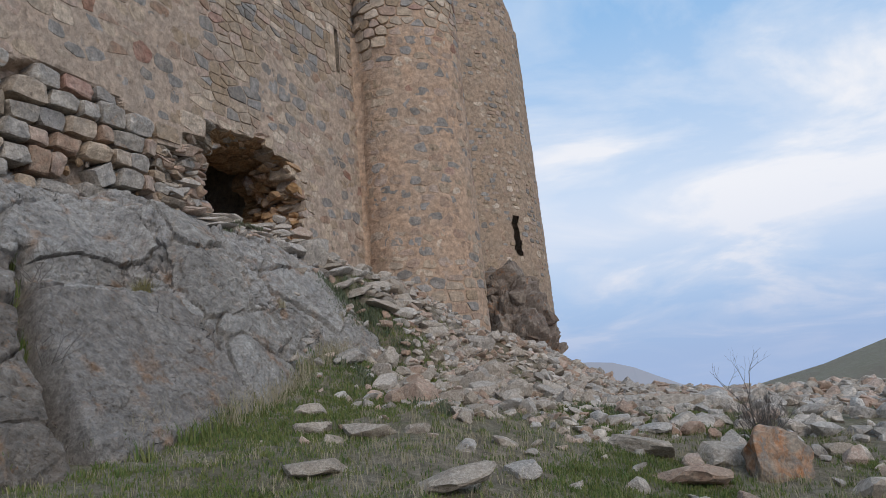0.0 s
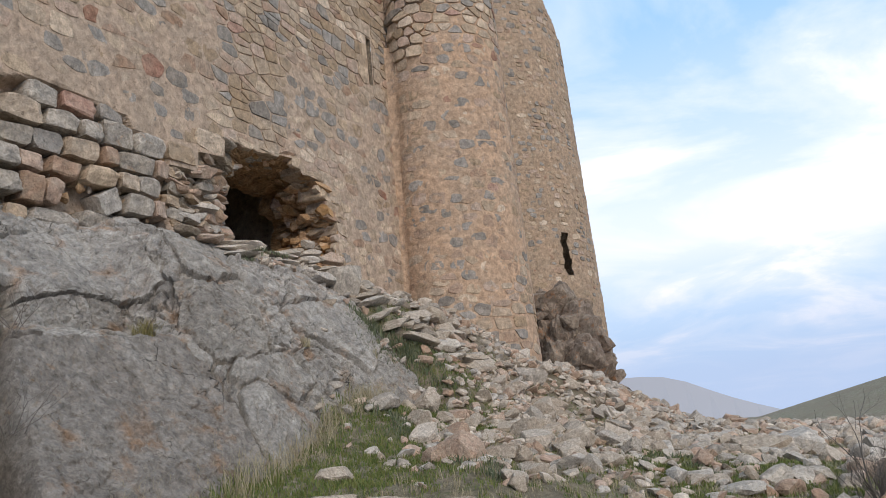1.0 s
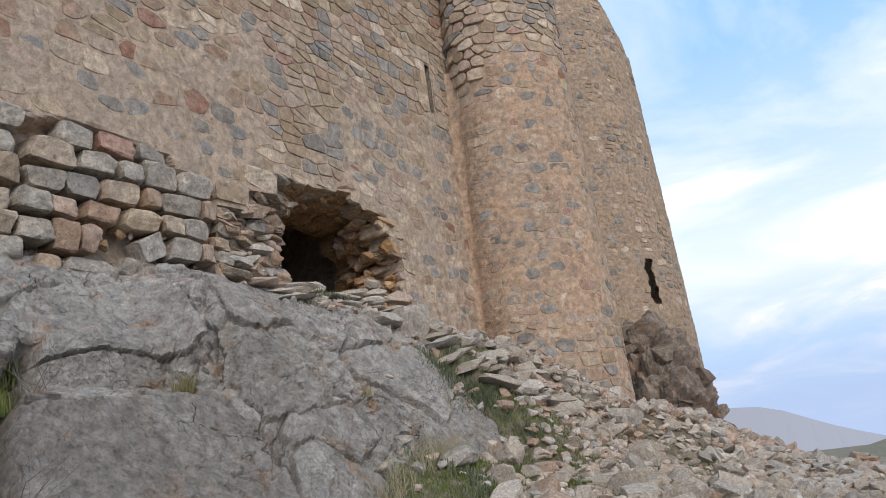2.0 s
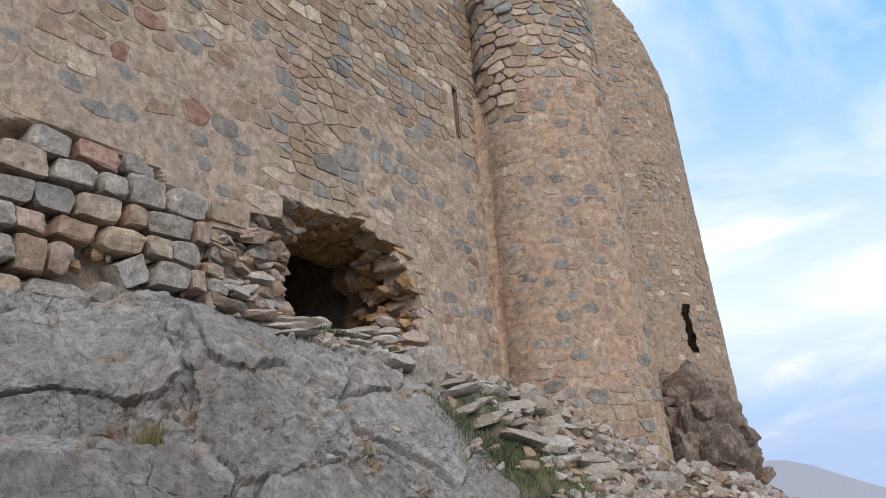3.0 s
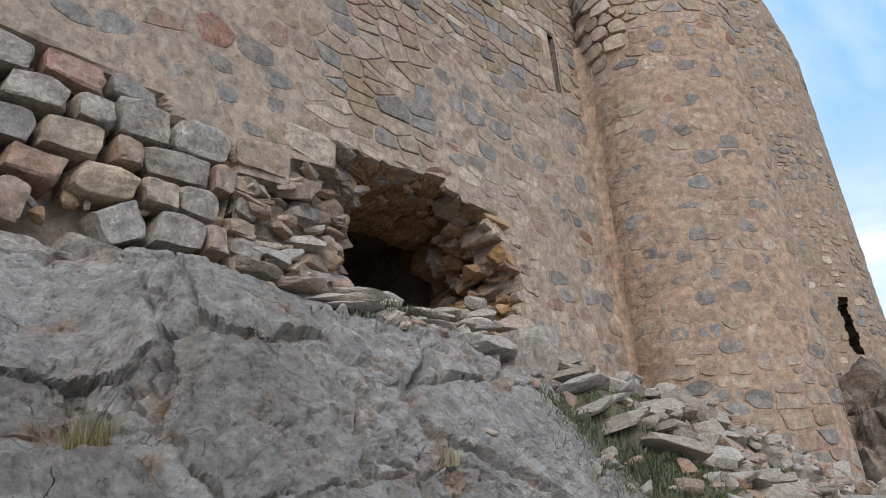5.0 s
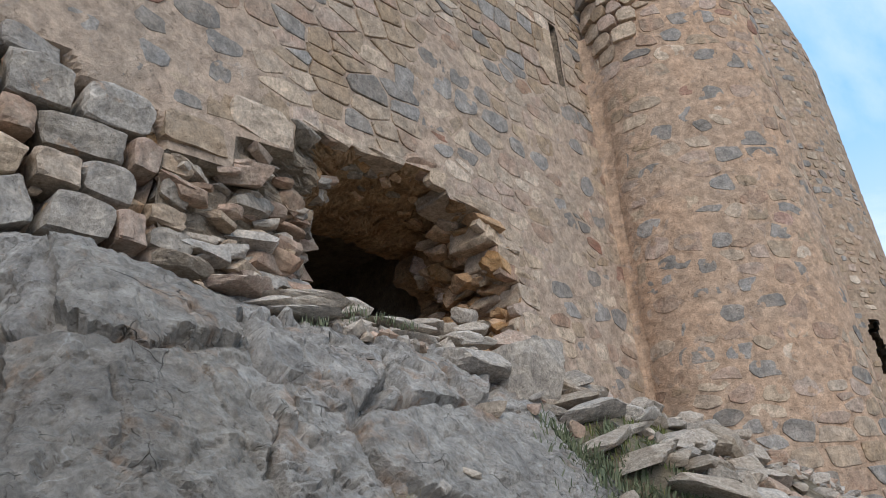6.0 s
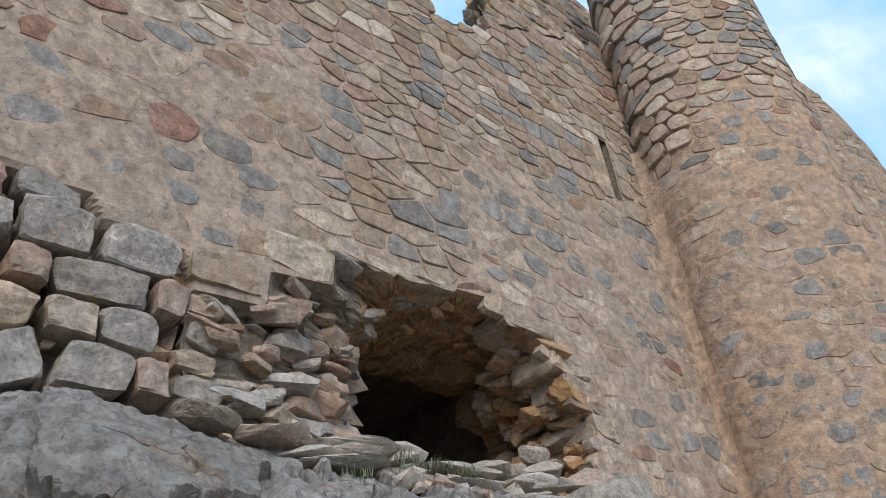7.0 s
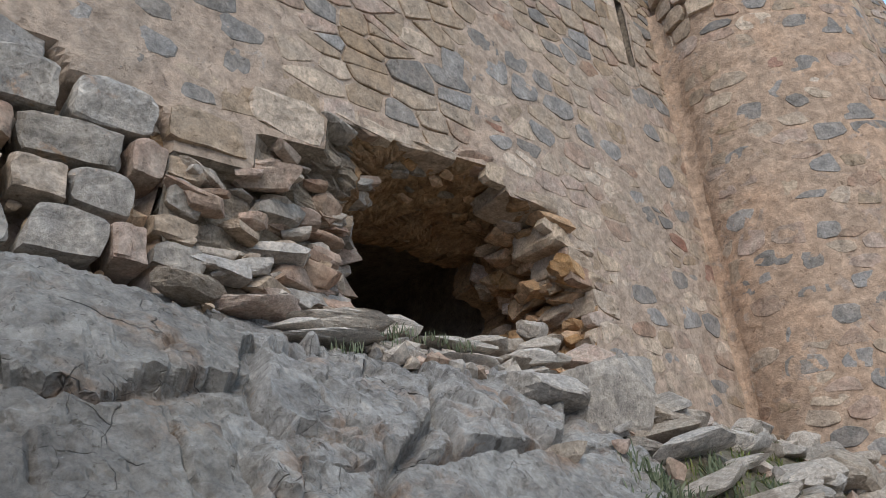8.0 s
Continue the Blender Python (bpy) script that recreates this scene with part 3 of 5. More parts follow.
for i in range(len(us)):
    for j in range(len(ss)):
        u, s = us[i], ss[j]
        wu[i, j] += 0.03 * nz(u, s, 1.0, 1.6) + 0.035 * nz(u, s, 3.0, 5.0) + 0.016 * nz(u, s, 4.0, 13.0)
        ws[i, j] += 0.03 * nz(u, s, 11.0, 1.6) + 0.035 * nz(u, s, 13.0, 5.0) + 0.016 * nz(u, s, 14.0, 13.0)
        flakes[i, j] = 0.02 * facet(wu[i, j] + 0.3 * nz(u, s, 5.0, 2.0), ws[i, j], 1.7, 3.0, 0.0) + 0.016 * facet(wu[i, j] + 0.4 * ws[i, j], ws[i, j], 6.5, 8.0, 0.3) + 0.007 * facet(wu[i, j], ws[i, j] - 0.3 * wu[i, j], 15.0, 9.0, 0.3)
        shards[i, j] = 0.05 * facet(wu[i, j] + 0.2 * ws[i, j], ws[i, j], 3.6, 5.0, 0.6) + 0.02 * facet(wu[i, j], ws[i, j], 9.0, 2.0, 0.5)
        # shelly breaks in shallow steps, and winding hairline cracks
        q = 3.2 * fbm(u + 0.4 * s, 0.7 * s, 61.0, 1.3, 4)
        step = math.floor(q) + smooth(0.86, 1.0, q - math.floor(q))
        crack = max(0.0, 1 - abs(nz(u + 0.4 * s, 0.7 * s - 0.3 * u, 41.0, 1.9) + 0.12 * nz(u, s, 43.0, 8.0)) / 0.03) * smooth(0.05, 0.2, nz(u, s, 51.0, 1.1))
        hu[i, j] = 0.012 * step + 0.018 * fbm(u + s * 0.7, s, 7.0, 9.0, 4) + 0.02 * fbm(u, s, 21.0, 2.4, 3) - 0.03 * crack


def outline_distance(poly, x, y):
    """Distance to an outline, below zero inside it."""
    near, hit = np.full(x.shape, 1e9), np.zeros(x.shape, bool)
    for (x0, y0), (x1, y1) in zip(poly, poly[1:] + poly[:1]):
        dx, dy = x1 - x0, y1 - y0
        f = np.clip(((x - x0) * dx + (y - y0) * dy) / (dx * dx + dy * dy), 0, 1)
        near = np.minimum(near, np.hypot(x - x0 - f * dx, y - y0 - f * dy))
        if y0 != y1:
            hit ^= ((y0 > y) != (y1 > y)) & (x < x0 + (y - y0) / dy * dx)
    return np.where(hit, -near, near)


best, second, owner = np.full(gu.shape, 1e9), np.full(gu.shape, 1e9), np.zeros(gu.shape, int)
for k, (lift, crack, poly) in enumerate(SLABS):
    dist = outline_distance(list(poly), wu, ws) - 0.03
    second = np.where(dist < best, best, np.minimum(second, dist))
    owner = np.where(dist < best, k, owner)
    best = np.minimum(best, dist)
lifts, wide = np.array([s[0] for s in SLABS])[owner], np.array([s[1] for s in SLABS])[owner]
lean = np.array([(0.03 * math.sin(k * 2.3), 0.04 * math.sin(k * 3.7 + 1)) for k in range(len(SLABS))])[owner]
centre = np.array([np.mean(s[2], axis=0) for s in SLABS])[owner]
# inside a slab: its own level, rounded towards the crack; between the slabs: broken rock set back
into = np.clip(np.minimum(-best, (second - best) / 2) / (0.75 * wide), 0, 1)
whole = np.sqrt(1 - (1 - into) ** 2)
broken = np.clip((best - 0.02) / 0.04, 0, 1)
out = (0.5 * lifts + lean[..., 0] * (gu - centre[..., 0]) + lean[..., 1] * (gs - centre[..., 1])) * whole + hu * np.clip(whole + broken, 0.2, 1)
out -= (0.06 + 1.5 * wide) * (1 - whole) * (1 - broken)
out += flakes * whole + broken * (shards - 0.03) + np.where(np.isin(owner, (3, 4, 5, 6, 7, 12, 13, 14, 16, 18)), 1.5, 0.3) * shards * whole
# the wide overgrown gap beside the great block
far = np.abs(wu - np.interp(ws, [0.9, 1.5, 2.6, 3.3, 4.3, 5.6], [5.6, 5.36, 4.68, 4.46, 4.25, 4.15]))
out -= 0.5 * np.exp(-(far / 0.1) ** 4) * np.clip((gs - 1.1) / 0.3, 0, 1) * (1 + 0.8 * np.clip(gs - 1.5, 0, 1))
place = np.zeros((*gu.shape, 3))
for i in range(len(us)):
    for j in range(len(ss)):
        place[i, j] = rock_base(us[i], ss[j])
du, ds = np.gradient(place, axis=0), np.gradient(place, axis=1)
nrm = np.cross(du, ds)
nrm /= np.linalg.norm(nrm, axis=2, keepdims=True) + 1e-9
if nrm[..., 2].mean() < 0:
    nrm = -nrm
place += nrm * out[..., None]
outcrop = tagged(new("rock_outcrop"), "cracked grey limestone outcrop below the castle wall", "rock")
for k in range(len(SLABS)):
    bm, known = bmesh.new(), {}
    own = (owner[:-1, :-1] == k)
    for i, j in zip(*np.nonzero(own)):
        corners = []
        for a, b in ((i, j), (i + 1, j), (i + 1, j + 1), (i, j + 1)):
            if (a, b) not in known:
                known[a, b] = bm.verts.new(place[a, b])
            corners.append(known[a, b])
        f = bm.faces.new(corners)
    if known:
        bmesh.ops.recalc_face_normals(bm, faces=bm.faces)
        part("slab", bm, ROCK_DARK if k in (4, 5, 6, 7, 12, 13, 14) else ROCK_BLOCK if k == 8 else ROCK_BROWN if k > 20 else ROCK, outcrop)
    else:
        bm.free()

# ---- curtain wall ----
HOLE = [(8.30, 5.66), (8.84, 5.70), (8.86, 6.00), (9.39, 6.06), (9.42, 6.34), (9.66, 6.36), (10.11, 6.38), (10.61, 6.45), (11.12, 6.50), (11.24, 6.27), (11.80, 6.30),
        (11.76, 6.06), (12.1, 5.99), (11.88, 5.74), (12.40, 5.76), (12.21, 5.55), (12.14, 5.28), (11.95, 4.72), (10.95, 4.66), (9.4, 4.66), (8.4, 4.66), (8.26, 5.2)]
BARE = [(3.4, 4.3), (8.3, 4.3), (8.32, 5.7), (8.24, 5.95), (7.72, 5.98), (7.6, 6.14), (7.15, 6.16), (6.66, 6.2), (6.2, 6.16), (5.9, 6.06), (5.2, 6.1), (3.4, 6.2)]
SLIT = (13.66, 13.84, 8.84, 9.88)


def wall_top(u):
    if u < 10.75:
        return 11.7 + 0.15 * nz(u, 0, 0, 2.0)
    if u < 11.9:
        return 10.2 + 0.42 * (u - 10.75) + 0.08 * nz(u, 0, 0, 5)
    return 10.95 + 0.5 * (u - 11.9) + 0.1 * nz(u, 0, 0, 5)


def worn(u, z):
    """How far the joints have lost their mortar, 0 to 1."""
    k = smooth(7.6, 9.6, z + 0.5 * nz(u, z, 8.0, 0.8)) * 0.9
    streak = smooth(0.9, 0.2, abs(u - 10.1 - 0.12 * (z - 7)) + 0.4 * nz(u, z, 1.0, 1.5)) * smooth(6.2, 6.9, z)
    return min(1.0, max(k, streak * 0.85, 0.6 * smooth(0.15, 0.5, nz(u, z, 61.0, 0.7))))


def wall_face(u, z):
    e, px, py = to_edge(HOLE, u, z)
    if e < 0.035:
        u, z = px, py
    o = 0.012 * fbm(u, z, 2.0, 2.2) + 0.006 * nz(u, z, 5.0, 11.0) - 0.017 * worn(u, z)
    if inside(BARE, u, z):
        o -= 0.27 * smooth(0, 0.1, to_edge(BARE, u, z)[0])
    if u > 11.7 and z > wall_top(u) - 0.02:
        o -= 0.05
    return wall_point(u, z, o)


def wall_solid(u, z):
    return not inside(HOLE, u, z) and not (SLIT[0] < u < SLIT[1] and SLIT[2] < z < SLIT[3]) and z < wall_top(u) + 0.02


wall = tagged(new("wall_curtain"), "ruined rubble masonry castle wall with a breach", "wall", kind="structure")
wu_, wz_ = lin(3.0, 16.2, 341), lin(4.2, 12.9, 225)
part("mortar", sheet_bm(wu_, wz_, wall_face, wall_solid), MORTAR, wall)
# the wall's back, top and ends give it its thickness
bm = sheet_bm(lin(3.0, 16.2, 66), lin(4.2, 12.9, 45), lambda u, z: wall_point(u, min(z, wall_top(u) + 0.02), -1.5), lambda u, z: not inside([(9.8, 4.6), (12.3, 4.6), (12.3, 6.8), (9.8, 6.8)], u, z))
part("back_face", bm, MORTAR, wall)
bm = sheet_bm(wu_, [0.0, -0.4, -0.8, -1.2, -1.5], lambda u, o: wall_point(u, wall_top(u) + 0.03 * nz(u, o, 0, 6), o))
part("wall_top", bm, MORTAR_GREY, wall)
bm = sheet_bm([0.0, -1.5], lin(4.2, 11.7, 6), lambda o, z: wall_point(3.0, z, o))
part("wall_end", bm, MORTAR, wall)
# slit lining
bm = bmesh.new()
u0, u1, z0, z1 = SLIT
ring = [(u0 - 0.01, z0 - 0.01), (u1 + 0.01, z0 - 0.01), (u1 + 0.01, z1 + 0.01), (u0 - 0.01, z1 + 0.01)]
a = [bm.verts.new(wall_point(u, z, -0.02)) for u, z in ring]
b = [bm.verts.new(wall_point(u, z, -1.3)) for u, z in ring]
for i in range(4):
    bm.faces.new((a[i], a[(i + 1) % 4], b[(i + 1) % 4], b[i]))
bm.faces.new(b)
part("slit_lining", bm, MORTAR_GREY, wall)

# the breach: broken core narrowing to a dark opening, and the closed chamber behind
VOID = [(10.28, 5.5), (10.3, 6.15), (10.6, 6.3), (11.4, 6.36), (11.95, 6.36), (11.95, 6.05), (12.3, 5.9), (12.2, 5.55), (12.2, 4.5), (10.2, 4.5)]


def reach(poly, cx, cy, a):
    far, dx, dy = 0.3, math.cos(a), math.sin(a)
    for (x0, y0), (x1, y1) in zip(poly, poly[1:] + poly[:1]):
        det = dx * (y1 - y0) - dy * (x1 - x0)
        if abs(det) < 1e-9:
            continue
        t = ((x0 - cx) * (y1 - y0) - (y0 - cy) * (x1 - x0)) / det
        f = ((x0 - cx) * dy - (y0 - cy) * dx) / det
        if t > 0 and -1e-6 <= f <= 1 + 1e-6:
            far = max(far, t) if far > 0.3 else t
    return far


def funnel(a, depth):
    k = depth / 1.25
    x0, y0, x1, y1 = 10.35, 5.55, 11.05, 5.6
    k = min(1.0, k)
    # the left side lies open as a shallow ledge of core before it turns in
    side = smooth(-0.3, -0.7, math.cos(a))
    e = (1 - side) * k ** 0.8 + side * (0.45 * smooth(0.0, 0.34, k) + 0.55 * k)
    rr = reach(HOLE, x0, y0, a) * (1 - e) + reach(VOID, x1, y1, a) * e
    cx, cy = x0 + (x1 - x0) * e, y0 + (y1 - y0) * e
    u, z = cx + math.cos(a) * rr, cy + math.sin(a) * rr
    j = 0.08 * smooth(0.0, 0.15, depth)
    u, z = u + j * fbm(u, z, depth, 2.5), z + j * fbm(z, u, depth + 4, 2.5)
    lump = facet(u + 0.5 * depth, z + 0.3 * depth, 4.5, 6.0, 0.6) * 0.07 + facet(u, z + depth, 11.0, 4.0, 0.6) * 0.03
    return wall_point(u - 0.5 * j * 12 * lump * math.cos(a), z - 0.5 * j * 12 * lump * math.sin(a), -depth + j * fbm(u, z, 9.0, 4.0) + j * 8 * lump)


bm = sheet_bm(lin(-math.pi, math.pi, 341), [0.0, 0.03] + lin(0.07, 1.25, 30) + [1.5], funnel)
bmesh.ops.remove_doubles(bm, verts=bm.verts, dist=0.002)
for f in bm.faces:
    f.material_index = 1 if f.calc_center_median().dot(T) < 9.75 + 0.2 * nz(*f.calc_center_median(), 3.0) else 0
part("breach_core", bm, [MORTAR_CORE, MORTAR_GREY], wall, "broken rubble core inside the breach")
bm = bmesh.new()
bmesh.ops.create_cube(bm, size=1.0)
for v in bm.verts:
    v.co = wall_point(11.0 + v.co.x * 3.4, 5.7 + v.co.z * 2.6, -3.3 + v.co.y * 3.6)
for f in [f for f in bm.faces if all(abs((v.co - wall_point(0, v.co.z, 0)).dot(N) + 1.5) < 0.05 for v in f.verts)]:
    bm.faces.remove(f)
part("chamber", bm, MORTAR_GREY, wall, "dark vaulted chamber behind the breach")

# facing stones
PALETTE = [FACE_GREY, FACE_TAN, FACE_PINK, FACE_RED, FACE_PALE, BLOCK_GREY]


def pick(r, grey, tan, pink, red, pale):
    return r.choices(range(5), (grey, tan, pink, red, pale))[0]


def lay(owner_ob, stones, where, near, limit=300):
    """Stones near the walker become parts of their own, the rest one joined part."""
    order = sorted(stones, key=lambda s: near(s[0], s[1]))
    rest = bmesh.new()
    for k, (u, z, poly, proud, back, bevel, mat) in enumerate(order):
        if k < limit:
            bm = bmesh.new()
            stone_into(bm, poly, where, proud, back, bevel)
            bmesh.ops.recalc_face_normals(bm, faces=bm.faces)
            part("stone", bm, PALETTE[mat], owner_ob)
        else:
            stone_into(rest, poly, where, proud, back, bevel, mat)
    if len(order) > limit:
        bmesh.ops.recalc_face_normals(rest, faces=rest.faces)
        tagged(part("stonework", rest, PALETTE, owner_ob), kind="stuff")
    else:
        rest.free()


r = random.Random(11)
MARKED = [  # u, z, width, height, kind: stones that stand out in the face
    (8.49, 7.0, 0.34, 0.26, 0), (8.15, 6.69, 0.26, 0.15, 0), (7.62, 6.38, 0.3, 0.17, 0), (8.17, 6.4, 0.24, 0.17, 0), (8.7, 6.49, 0.16, 0.22, 0), (8.75, 6.78, 0.32, 0.18, 0),
    (10.32, 7.5, 0.3, 0.2, 4), (10.72, 7.45, 0.3, 0.26, 0), (11.63, 7.88, 0.28, 0.22, 0), (8.07, 7.02, 0.34, 0.3, 3), (11.83, 7.13, 0.34, 0.2, 0), (12.5, 7.37, 0.26, 0.18, 0),
    (13.46, 9.02, 0.34, 0.28, 4), (13.98, 9.1, 0.24, 0.3, 1), (14.0, 9.46, 0.26, 0.34, 1), (13.55, 9.5, 0.18, 0.32, 4), (13.62, 10.05, 0.42, 0.3, 1), (14.02, 8.74, 0.44, 0.28, 1),
]
BLOCKS = [  # the bare courses: u, z, width, height, kind
    (6.41, 6.0, 0.44, 0.3, 5), (6.15, 5.73, 0.52, 0.29, 1), (6.66, 5.75, 0.47, 0.28, 5), (7.08, 5.76, 0.31, 0.28, 5), (7.46, 5.79, 0.46, 0.33, 5), (7.96, 5.81, 0.52, 0.31, 5),
    (6.07, 5.42, 0.45, 0.26, 5), (6.49, 5.44, 0.44, 0.27, 0), (6.93, 5.46, 0.46, 0.28, 1), (7.34, 5.5, 0.26, 0.26, 2), (7.76, 5.52, 0.58, 0.27, 5), (8.18, 5.54, 0.23, 0.26, 2),
]
LOW_BLOCKS = [
    (5.96, 5.16, 0.4, 0.27, 5), (6.26, 5.14, 0.28, 0.23, 2), (6.7, 5.18, 0.43, 0.26, 2), (7.2, 5.2, 0.54, 0.27, 4), (7.62, 5.23, 0.31, 0.24, 1), (7.95, 5.25, 0.38, 0.27, 5),
    (5.97, 4.85, 0.38, 0.26, 5), (6.3, 4.85, 0.3, 0.36, 2), (6.58, 4.88, 0.23, 0.31, 2), (7.34, 4.92, 0.42, 0.33, 5), (7.79, 4.96, 0.44, 0.29, 5), (8.11, 4.97, 0.24, 0.28, 2),
    (6.11, 4.53, 0.28, 0.2, 1), (6.57, 4.57, 0.57, 0.2, 5), (7.13, 4.62, 0.51, 0.22, 5), (7.62, 4.62, 0.4, 0.16, 5),
]
stones = []
sites = [(u + r.uniform(-0.05, 0.05), z, w, h) for u, z, w, h in courses(3.2, 15.0, 4.25, 12.6, r, (0.15, 0.3), (0.18, 0.52), 0.1)
         if not any(abs(u - a) < c / 2 + 0.09 and abs(z - b) < d / 2 + 0.07 for a, b, c, d, _ in MARKED)]
sites += [(u + r.uniform(-0.5, 0.5) * w, z + 0.5 * h, 0.12, 0.1) for u, z, w, h in sites if r.random() < 0.16]
sites += [(a, b, 0, 0) for a, b, *_ in MARKED]
for (u, z, w, h), cell in zip(sites, rubble_cells([(u, z) for u, z, *_ in sites])):
    e = to_edge(HOLE, u, z)[0]
    if not w or not cell or inside(HOLE, u, z) or z + h / 2 > wall_top(u) + 0.1:
        continue
    if inside(BARE, u, z) or to_edge(BARE, u, z)[0] < 0.06 or (8.25 < u < 8.85 and 5.7 < z < 6.03) or (8.8 < u < 9.4 and 6.05 < z < 6.36):
        continue
    if SLIT[0] - 0.06 < u < SLIT[1] + 0.06 and SLIT[2] - h / 2 < z < SLIT[3] + h / 2:
        continue
    if SLIT[2] - 0.1 < z < SLIT[3] + 0.1 and abs(u - 13.75) < 0.6:
        cell = [(min(x, SLIT[0] - 0.02) if u < 13.75 else max(x, SLIT[1] + 0.02), y) for x, y in cell]
    k = worn(u, z)
    if k < 0.3 and r.random() < 0.12:
        continue
    fill, joint = 0.92 + 0.08 * k + r.uniform(-0.16, 0.06) * (1 - 0.8 * k), 0.008 - 0.002 * k
    proud = r.uniform(-0.002, 0.006) + 0.012 * k * r.random() ** 2
    if e < 0.25:
        fill, proud = 0.96, r.uniform(-0.004, 0.008)
    mat = pick(r, 0.7, 4, 3, 0.1, 2.4) if e < 0.25 else pick(r, 2.5, 3.6, 3.2, 0.15, 1.6) if k < 0.5 else pick(r, 2.2, 4.2, 3.0, 0.15, 1.2)
    stones.append((u, z, knocked(cell, fill, joint, r, 0.28 - 0.16 * k), proud, 0.09, 0.005 + 0.004 * k, mat))
for u, z, w, h, mat in MARKED:
    stones.append((u, z, outline(u, z, w, h, r, 0.06 if u > 13 else 0.17, 0.1 if u > 13 else 0.26), 0.012 if u > 13 else 0.003, 0.2, 0.007, mat))
lay(wall, stones, wall_point, lambda u, z: math.hypot(u - 9.6, (z - 6.4) * 1.2), 300)
def swing(poly, u, z, a):
    return [(u + (x - u) * math.cos(a) - (y - z) * math.sin(a), z + (x - u) * math.sin(a) + (y - z) * math.cos(a)) for x, y in poly]


# bare courses with open joints
row = BLOCKS + LOW_BLOCKS
row += [(u, z, w, h, r.choice((5, 5, 1, 2))) for u, z, w, h in courses(3.4, 5.6, 4.45, 6.1, r, (0.24, 0.33), (0.24, 0.46), 0.03) if u < 5.72]
for k, (u, z, w, h, kind) in enumerate(row):
    rhomb = 0.6 if abs(u - 7.34) < 0.02 and z < 5 else 0.0
    part("block", block_bm(k * 3 + 1, u, z, w * 0.95, h * 0.95, 0.42, 0.05 + 0.07 * r.random(), rhomb + r.uniform(-0.07, 0.05), wall_point), PALETTE[kind], wall)
part("block", block_bm(991, 6.93, 6.04, 0.46, 0.26, 0.4, 0.04, -0.1, wall_point), FACE_RED, wall)
part("block", block_bm(990, 7.38, 6.06, 0.42, 0.24, 0.4, 0.03, -0.04, wall_point), FACE_GREY, wall)
part("block", block_bm(992, 8.53, 5.87, 0.58, 0.3, 0.5, 0.05, -0.03, wall_point), FACE_TAN, wall)
part("block", block_bm(993, 9.08, 6.21, 0.6, 0.3, 0.5, 0.05, -0.02, wall_point), FACE_PALE, wall)


# stepped ends of the facing courses along the breach
LIP = [  # u, z, width, height, kind
    (11.52, 6.35, 0.68, 0.17, 1), (11.86, 6.1, 0.3, 0.3, 4), (12.1, 6.02, 0.36, 0.15, 1), (12.06, 5.86, 0.36, 0.2, 1), (12.32, 5.7, 0.5, 0.17, 4), (12.3, 5.5, 0.3, 0.2, 1), (12.36, 5.2, 0.44, 0.3, 4),
    (12.3, 4.95, 0.34, 0.22, 1), (10.4, 6.47, 0.5, 0.15, 1), (10.88, 6.53, 0.42, 0.14, 2), (9.75, 6.43, 0.56, 0.16, 4), (8.4, 5.56, 0.3, 0.14, 1), (8.42, 5.38, 0.26, 0.2, 5), (8.38, 5.16, 0.3, 0.18, 1), (8.42, 4.98, 0.34, 0.16, 5), (8.5, 4.83, 0.4, 0.13, 1),
]
for k, (u, z, w, h, kind) in enumerate(LIP):
    part("lip_stone", block_bm(700 + k, u, z, w, h, 0.5, 0.02 + 0.02 * r.random(), r.uniform(-0.12, 0.04), wall_point), PALETTE[kind], wall)


def rubble_part(name, seed, size, at, turn, material, parent, level=2):
    bm = chunk(seed, size) if name in ("core_stone", "ledge") else boulder(seed, size, 10, level)
    bmesh.ops.transform(bm, matrix=Matrix.Translation(at) @ Euler(turn).to_matrix().to_4x4(), verts=bm.verts)
    return part(name, bm, material, parent)


for k in range(60):
    u, z = r.uniform(6.4, 8.3), r.uniform(4.75, 6.1)
    s = r.uniform(0.03, 0.075)
    rubble_part("packing_stone", k, (s * 1.3, s, s * 0.8), wall_point(u, z, -0.1), (r.uniform(0, 3), r.uniform(0, 3), r.uniform(0, 3)), r.choice((BLOCK_GREY, FACE_TAN, CORE)), wall, 1)
# broken core in the sides of the breach
yaw = math.atan2(T.y, T.x)
for k in range(190):
    if (k < 78 or k >= 135) and k % 5 in (1, 3):
        continue
    if k < 78 or k >= 135:
        a, depth = (r.uniform(2.95, 3.75), r.uniform(0.05, 0.45)) if k % 8 else (r.uniform(2.3, 2.9), r.uniform(0.1, 0.6))
        m = r.choice((BLOCK_GREY, RUBBLE, FACE_TAN, RUBBLE_PINK, FACE_PINK, RUBBLE_GREY))
    elif k < 120:
        a, depth = r.uniform(-0.6, 0.62), r.uniform(0.1, 1.0)
        m = r.choice((CORE, CORE, CORE, FACE_TAN))
    else:
        a, depth = r.uniform(0.9, 2.2), r.uniform(0.2, 0.9)
        m = r.choice((CORE, MORTAR_GREY))
    w = r.uniform(0.07, 0.17) * (1.35 if 78 <= k < 120 else 1.0) * (0.6 if k >= 120 and k < 135 else r.choice((0.6, 1.0, 1.5)) if k < 78 or k >= 135 else 1.0)
    rubble_part("core_stone", 200 + k, (w * 1.25, w * r.uniform(0.6, 0.9), w * r.uniform(0.25, 0.5)), funnel(a, depth) + N * 0.04, (r.uniform(-0.25, 0.25), r.uniform(-0.25, 0.25), yaw + r.uniform(-0.5, 0.5)), m, wall)

